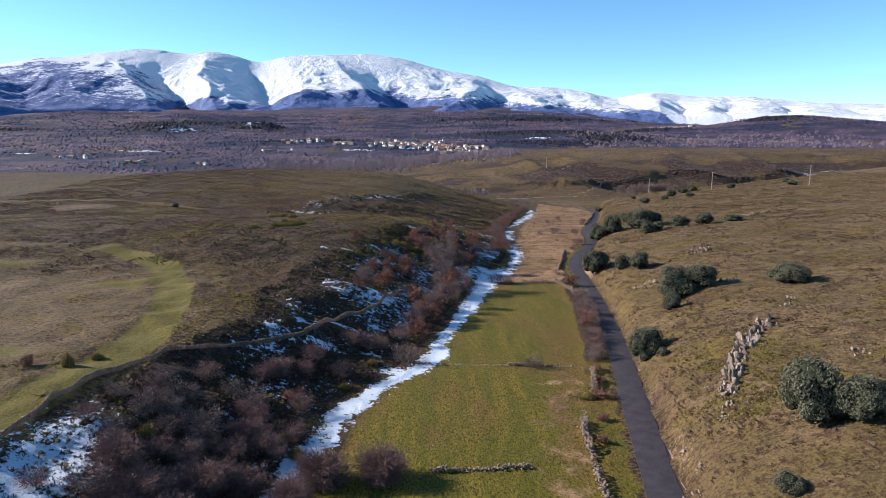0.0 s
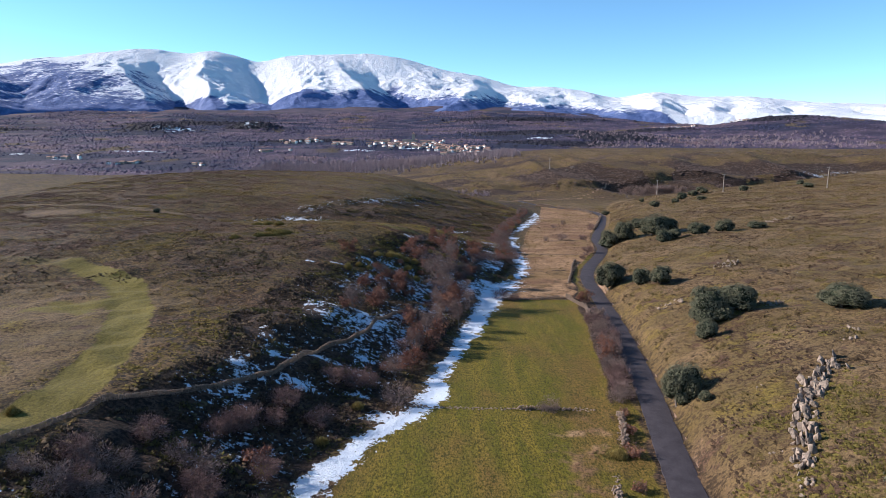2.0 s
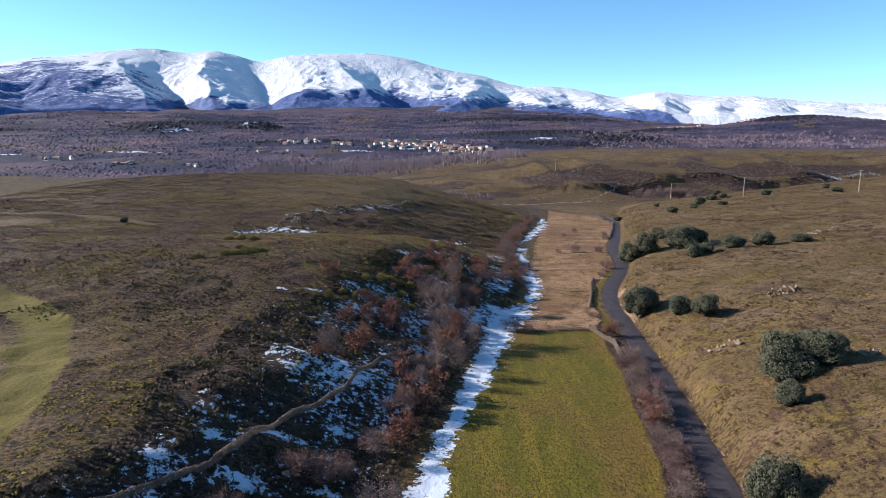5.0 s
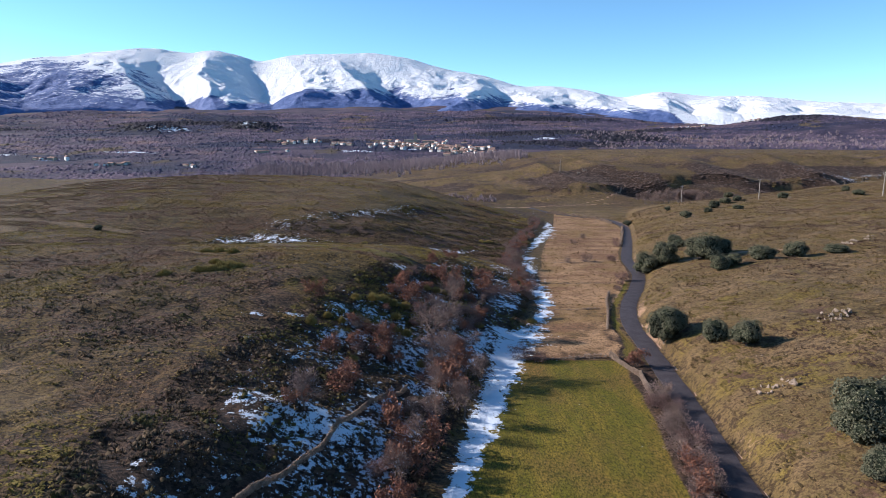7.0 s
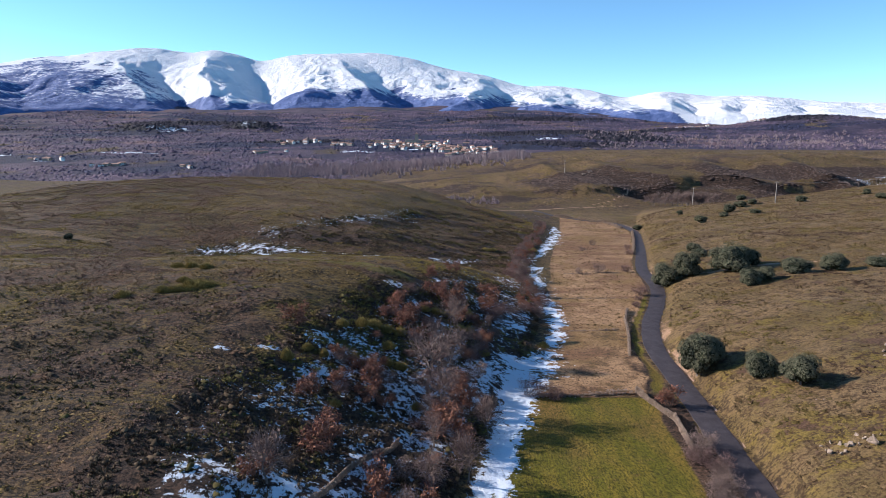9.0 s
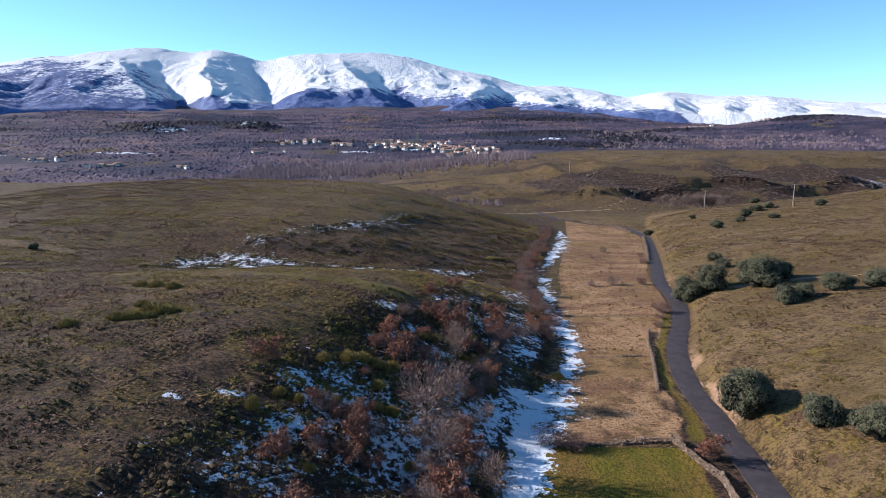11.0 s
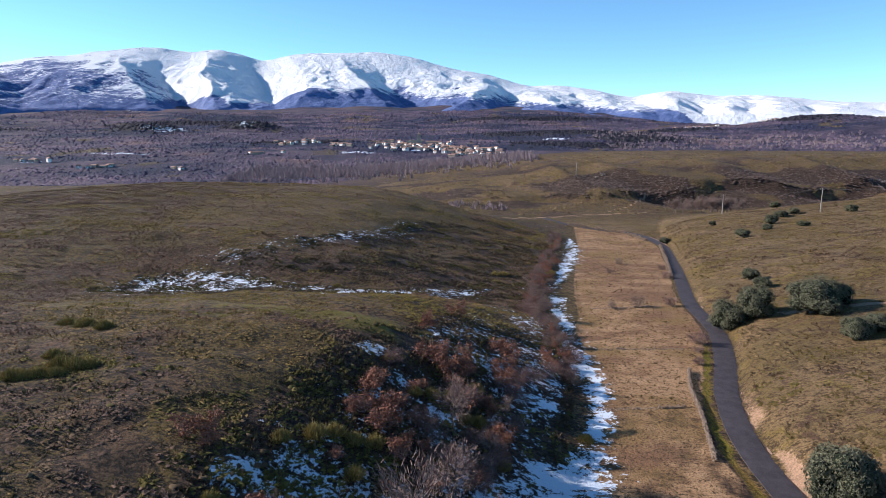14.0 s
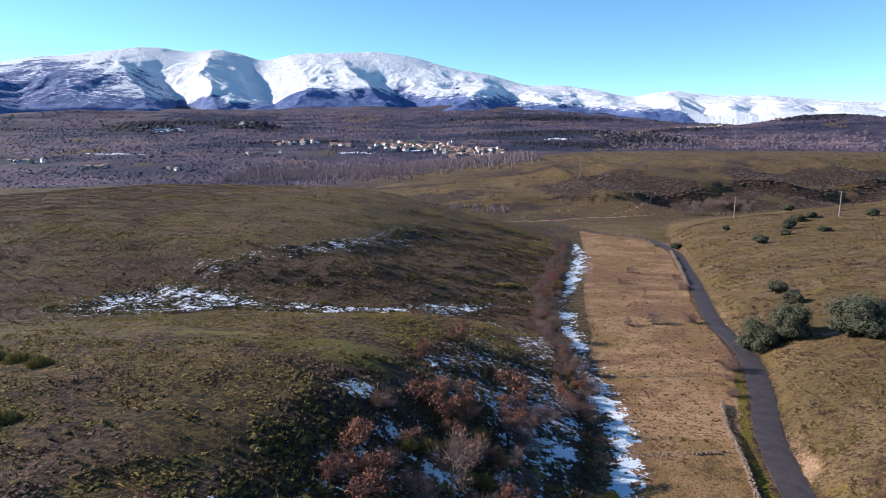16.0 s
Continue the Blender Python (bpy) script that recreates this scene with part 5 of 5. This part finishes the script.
stone_wall([(30.2, 166.2), (32.6, 155.5), (31.5, 146)], "straight pale stone wall beside the road", False, 1.0, 0.30, 0.0, 0.03)
stone_wall([(30.6, 134), (29.8, 124.5), (28, 116)], "dry stone wall half hidden by the hedge", False, 0.8, 0.34, 0.3)
stone_wall([(34.2, 184), (35.2, 188), (37.4, 196), (39.7, 207), (42.6, 216)], "dry stone wall between meadow and road", False, 0.8, 0.32, 0.12, 0.07)
stone_wall([(22.9, 199.4), (30, 200), (37.2, 200.5)], "low line of stones across the bleached meadow", False, 0.35, 0.36, 0.3)
stone_wall([(27, 227.5), (46, 228)], "faint line of stones across the bleached meadow", False, 0.3, 0.36, 0.4)
stone_wall([(35, 259), (53, 261.5)], "faint bank of stones across the bleached meadow", False, 0.35, 0.4, 0.3)
stone_wall([(68, 299), (80, 340), (86, 362), (92, 384)], "pale stone wall along the road", False, 1.3, 0.44)
stone_wall([(91.2, 402), (91.4, 427), (89.5, 437), (84, 443), (76.5, 457), (65, 467)], "pale stone wall at the bend of the road", False, 1.6, 0.5, 0.35)
stone_wall(BANK_WALL, "long dry stone wall along the top of the bank", False, 0.72, 0.22, 0.0, 0.03)


# ---- power line ----
def pole(x, y, tall):
    ob = new("power_pole")
    ob.location = (x, y, on_ground(x, y))
    bm = bmesh.new()
    bmesh.ops.create_cone(bm, cap_ends=True, segments=10, radius1=0.26, radius2=0.16, depth=tall + 0.6, matrix=Matrix.Translation((0, 0, tall / 2 - 0.3)))
    part("shaft", bm_mesh("shaft", bm, POLEWOOD), ob)
    bm = bmesh.new()
    bmesh.ops.create_cube(bm, size=1, matrix=Matrix.Translation((0, 0, tall - 0.5)) @ Matrix.Diagonal((2.2, 0.14, 0.16, 1)))
    bmesh.ops.bevel(bm, geom=bm.edges[:], offset=0.02, segments=1, affect="EDGES")
    part("crossarm", bm_mesh("crossarm", bm, POLEWOOD), ob)
    for s in (-0.95, 0, 0.95):
        bm = bmesh.new()
        bmesh.ops.create_cone(bm, cap_ends=True, segments=8, radius1=0.07, radius2=0.05, depth=0.3, matrix=Matrix.Translation((s, 0, tall - 0.28)))
        part("insulator", bm_mesh("insulator", bm, IRON), ob)
    return tagged(ob, "weathered power pole with a short crossarm", "power pole", "power poles")


POLES = [(204, 353, 11), (170.5, 402, 11), (147, 452, 11), (104, 640, 11)]
for x, y, h in POLES:
    pole(x, y, h)
for (ax, ay, ah), (bx, by, bh) in zip(POLES, POLES[1:]):
    for s in (-0.95, 0.95):
        v, f = [], []
        a, b = Vector((ax + s, ay, on_ground(ax, ay) + ah - 0.1)), Vector((bx + s, by, on_ground(bx, by) + bh - 0.1))
        last = None
        for i in range(17):
            t = i / 16
            p = a.lerp(b, t) - Vector((0, 0, 4 * 1.6 * t * (1 - t)))
            if last is not None:
                tube(v, f, last, p, 0.02, 0.02)
            last = p
        tagged(new("power_cable", mesh_of("power_cable", np.array(v), np.array(f), CABLE)), "thin sagging power cable between poles", "cable", "power cables")


# ---- village and far woods ----
def house(seed, w, l, h, wall_mat):
    r = np.random.default_rng(seed)
    ob = new("house")
    bm = bmesh.new()
    bmesh.ops.create_cube(bm, size=1, matrix=Matrix.Translation((0, 0, h / 2 - 1)) @ Matrix.Diagonal((w, l, h + 2, 1)))
    top = h * 0.30
    part("wall", bm_mesh("wall", bm, wall_mat), ob)
    o = 0.5
    v = np.array([(-w / 2 - o, -l / 2 - o, h - 0.25), (w / 2 + o, -l / 2 - o, h - 0.25), (w / 2 + o, l / 2 + o, h - 0.25), (-w / 2 - o, l / 2 + o, h - 0.25), (0, -l / 2 - o, h + top), (0, l / 2 + o, h + top),
                  (-w / 2 - o, -l / 2 - o, h - 0.5), (w / 2 + o, -l / 2 - o, h - 0.5), (w / 2 + o, l / 2 + o, h - 0.5), (-w / 2 - o, l / 2 + o, h - 0.5)])
    f = np.array([(0, 4, 5), (0, 5, 3), (1, 2, 5), (1, 5, 4), (0, 1, 4), (2, 3, 5), (6, 7, 1), (6, 1, 0), (7, 8, 2), (7, 2, 1), (8, 9, 3), (8, 3, 2), (9, 6, 0), (9, 0, 3), (6, 9, 8), (6, 8, 7)])
    part("roof", mesh_of("roof", v, f, ROOFTILE), ob)
    for s in (-1, 1):
        for k in (-0.28, 0.28):
            bm = bmesh.new()
            bmesh.ops.create_cube(bm, size=1, matrix=Matrix.Translation((k * w, s * (l / 2 + 0.01), h * 0.55)) @ Matrix.Diagonal((1.1, 0.12, 1.5, 1)))
            part("window", bm_mesh("window", bm, DARKPANE), ob)
    return ob


first = [house(1, 7.5, 11, 6.0, PLASTER), house(2, 7, 8.5, 6.8, PLASTER), house(3, 8, 12, 5, MASONRY), house(4, 6.5, 7.5, 5, PLASTER)]
HOUSE_LABELS = ["whitewashed house with a red tile roof", "tall whitewashed house with a red tile roof", "long stone house with a red tile roof", "small whitewashed house with a tile roof"]
for ob, text in zip(first, HOUSE_LABELS):
    tagged(ob, text + " in the village", "house", "village houses")
spots = []
for cx, cy, rx, ry, n in [(-248, 1162, 46, 22, 22), (-180, 1128, 34, 22, 12), (-92, 1110, 40, 70, 34), (-28, 1118, 46, 50, 52), (24, 1050, 44, 40, 56), (54, 1008, 26, 20, 16), (88, 1000, 14, 10, 4),
                          (-539, 926, 22, 8, 6), (-428, 884, 26, 12, 6), (-322, 878, 20, 10, 3), (-270, 1010, 40, 20, 4), (630, 1770, 70, 25, 12), (800, 1700, 60, 25, 12)]:
    for k in range(n):
        spots.append((cx + rng.normal(0, 0.55) * rx, cy + rng.normal(0, 0.55) * ry))
for k, (x, y) in enumerate(spots):
    m = Matrix.LocRotScale((x, y, on_ground(x, y) - 0.4), Euler((0, 0, rng.uniform(-0.5, 0.6) + (1.57 if k % 2 else 0.6))), Vector(rng.uniform(0.6, 1.0, 3)))
    if k < 4:
        first[k].matrix_world = m
    else:
        copy_thing(first[(0, 2, 1, 2, 3, 2)[k % 6]], m)


def church(x, y):
    ob = new("church")
    ob.location = (x, y, on_ground(x, y))
    bm = bmesh.new()
    bmesh.ops.create_cube(bm, size=1, matrix=Matrix.Translation((0, 0, 3.5)) @ Matrix.Diagonal((18, 10, 9, 1)))
    part("nave", bm_mesh("nave", bm, MASONRY), ob)
    bm = bmesh.new()
    bmesh.ops.create_cube(bm, size=1, matrix=Matrix.Translation((10, 0, 8)) @ Matrix.Diagonal((5.5, 5.5, 18, 1)))
    part("tower", bm_mesh("tower", bm, MASONRY), ob)
    bm = bmesh.new()
    bmesh.ops.create_cone(bm, cap_ends=True, segments=4, radius1=4.4, radius2=0.2, depth=3, matrix=Matrix.Translation((10, 0, 18.4)) @ Matrix.Rotation(0.785, 4, "Z"))
    part("spire", bm_mesh("spire", bm, ROOFTILE), ob)
    return tagged(ob, "stone village church with a square tower", "church")


church(-62, 1128)


def far_woods():
    x = rng.uniform(-1500, 1500, 135000)
    y = 640 + 2000 * rng.uniform(0, 1, 135000) ** 1.6
    q = zones(x, y)
    patch = fbm(x / 130, y / 90, 15, 4)
    village = 0.7 * (bump(x, y, -60, 1110, 70, 50) + bump(x, y, 30, 1040, 50, 40) + bump(x, y, -235, 1155, 60, 26))
    pines = (np.abs(x) < 0.85 * y + 60) & (q["pine_shade"] + 0.5 * (patch - 0.5) > 0.42)
    scatter("pine_wood", TENTS, x[pines], y[pines], rng.uniform(1.6, 3.4, pines.sum()) * (0.7 + y[pines] / 2200), rng.uniform(0.7, 1.3, pines.sum()), PINE_SHADE,
            "dark pines and scrub on the far slopes, also standing in for shade", "wood", sink=0.5)
    # dark tufts added on the dark hills, also for their shaded slopes
    px, py = [], []
    for cx, cy, rx, ry, k, _ in FAR_DARK:
        m = int(0.22 * k * rx * ry ** 0.5) if k > 0.5 else 0
        px.append(cx + rng.normal(0, 0.55, m) * rx)
        py.append(cy + rng.normal(0, 0.55, m) * ry)
    px, py = np.concatenate(px), np.concatenate(py)
    scatter("dark_wood", TENTS, px, py, rng.uniform(2.5, 5.5, len(px)) * (0.6 + py / 2600), rng.uniform(0.5, 1.0, len(px)), PINE_SHADE,
            "dark woods and crags on the far hills, also darkening slopes in shade", "wood", sink=0.5)
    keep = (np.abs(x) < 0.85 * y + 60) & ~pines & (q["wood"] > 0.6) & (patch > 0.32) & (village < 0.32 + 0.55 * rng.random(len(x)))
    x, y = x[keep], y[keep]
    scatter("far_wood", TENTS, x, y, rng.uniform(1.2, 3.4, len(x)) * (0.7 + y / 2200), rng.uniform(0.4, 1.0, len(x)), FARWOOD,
            "mauve leafless woods on the far plain, tinted violet for haze", "wood", sink=0.5)
    # poplars beside the river
    n = 2300
    x = np.concatenate([rng.uniform(-240, 90, n), rng.uniform(-30, 40, 70), rng.uniform(250, 820, 700)])
    y = np.concatenate([rng.normal(820, 34, n), rng.uniform(545, 575, 70), rng.uniform(1080, 1420, 700)])
    scatter("poplar_wood", [spray(60 + s, 26, 0.055) for s in range(8)], x, y, np.concatenate([rng.uniform(1.6, 4, n), rng.uniform(1.5, 2.2, 70), rng.uniform(2.2, 3.8, 700)]),
            rng.uniform(1.4, 2.6, len(x)), POPLAR, "pale leafless poplars in rows beside the river", "wood")


far_woods()
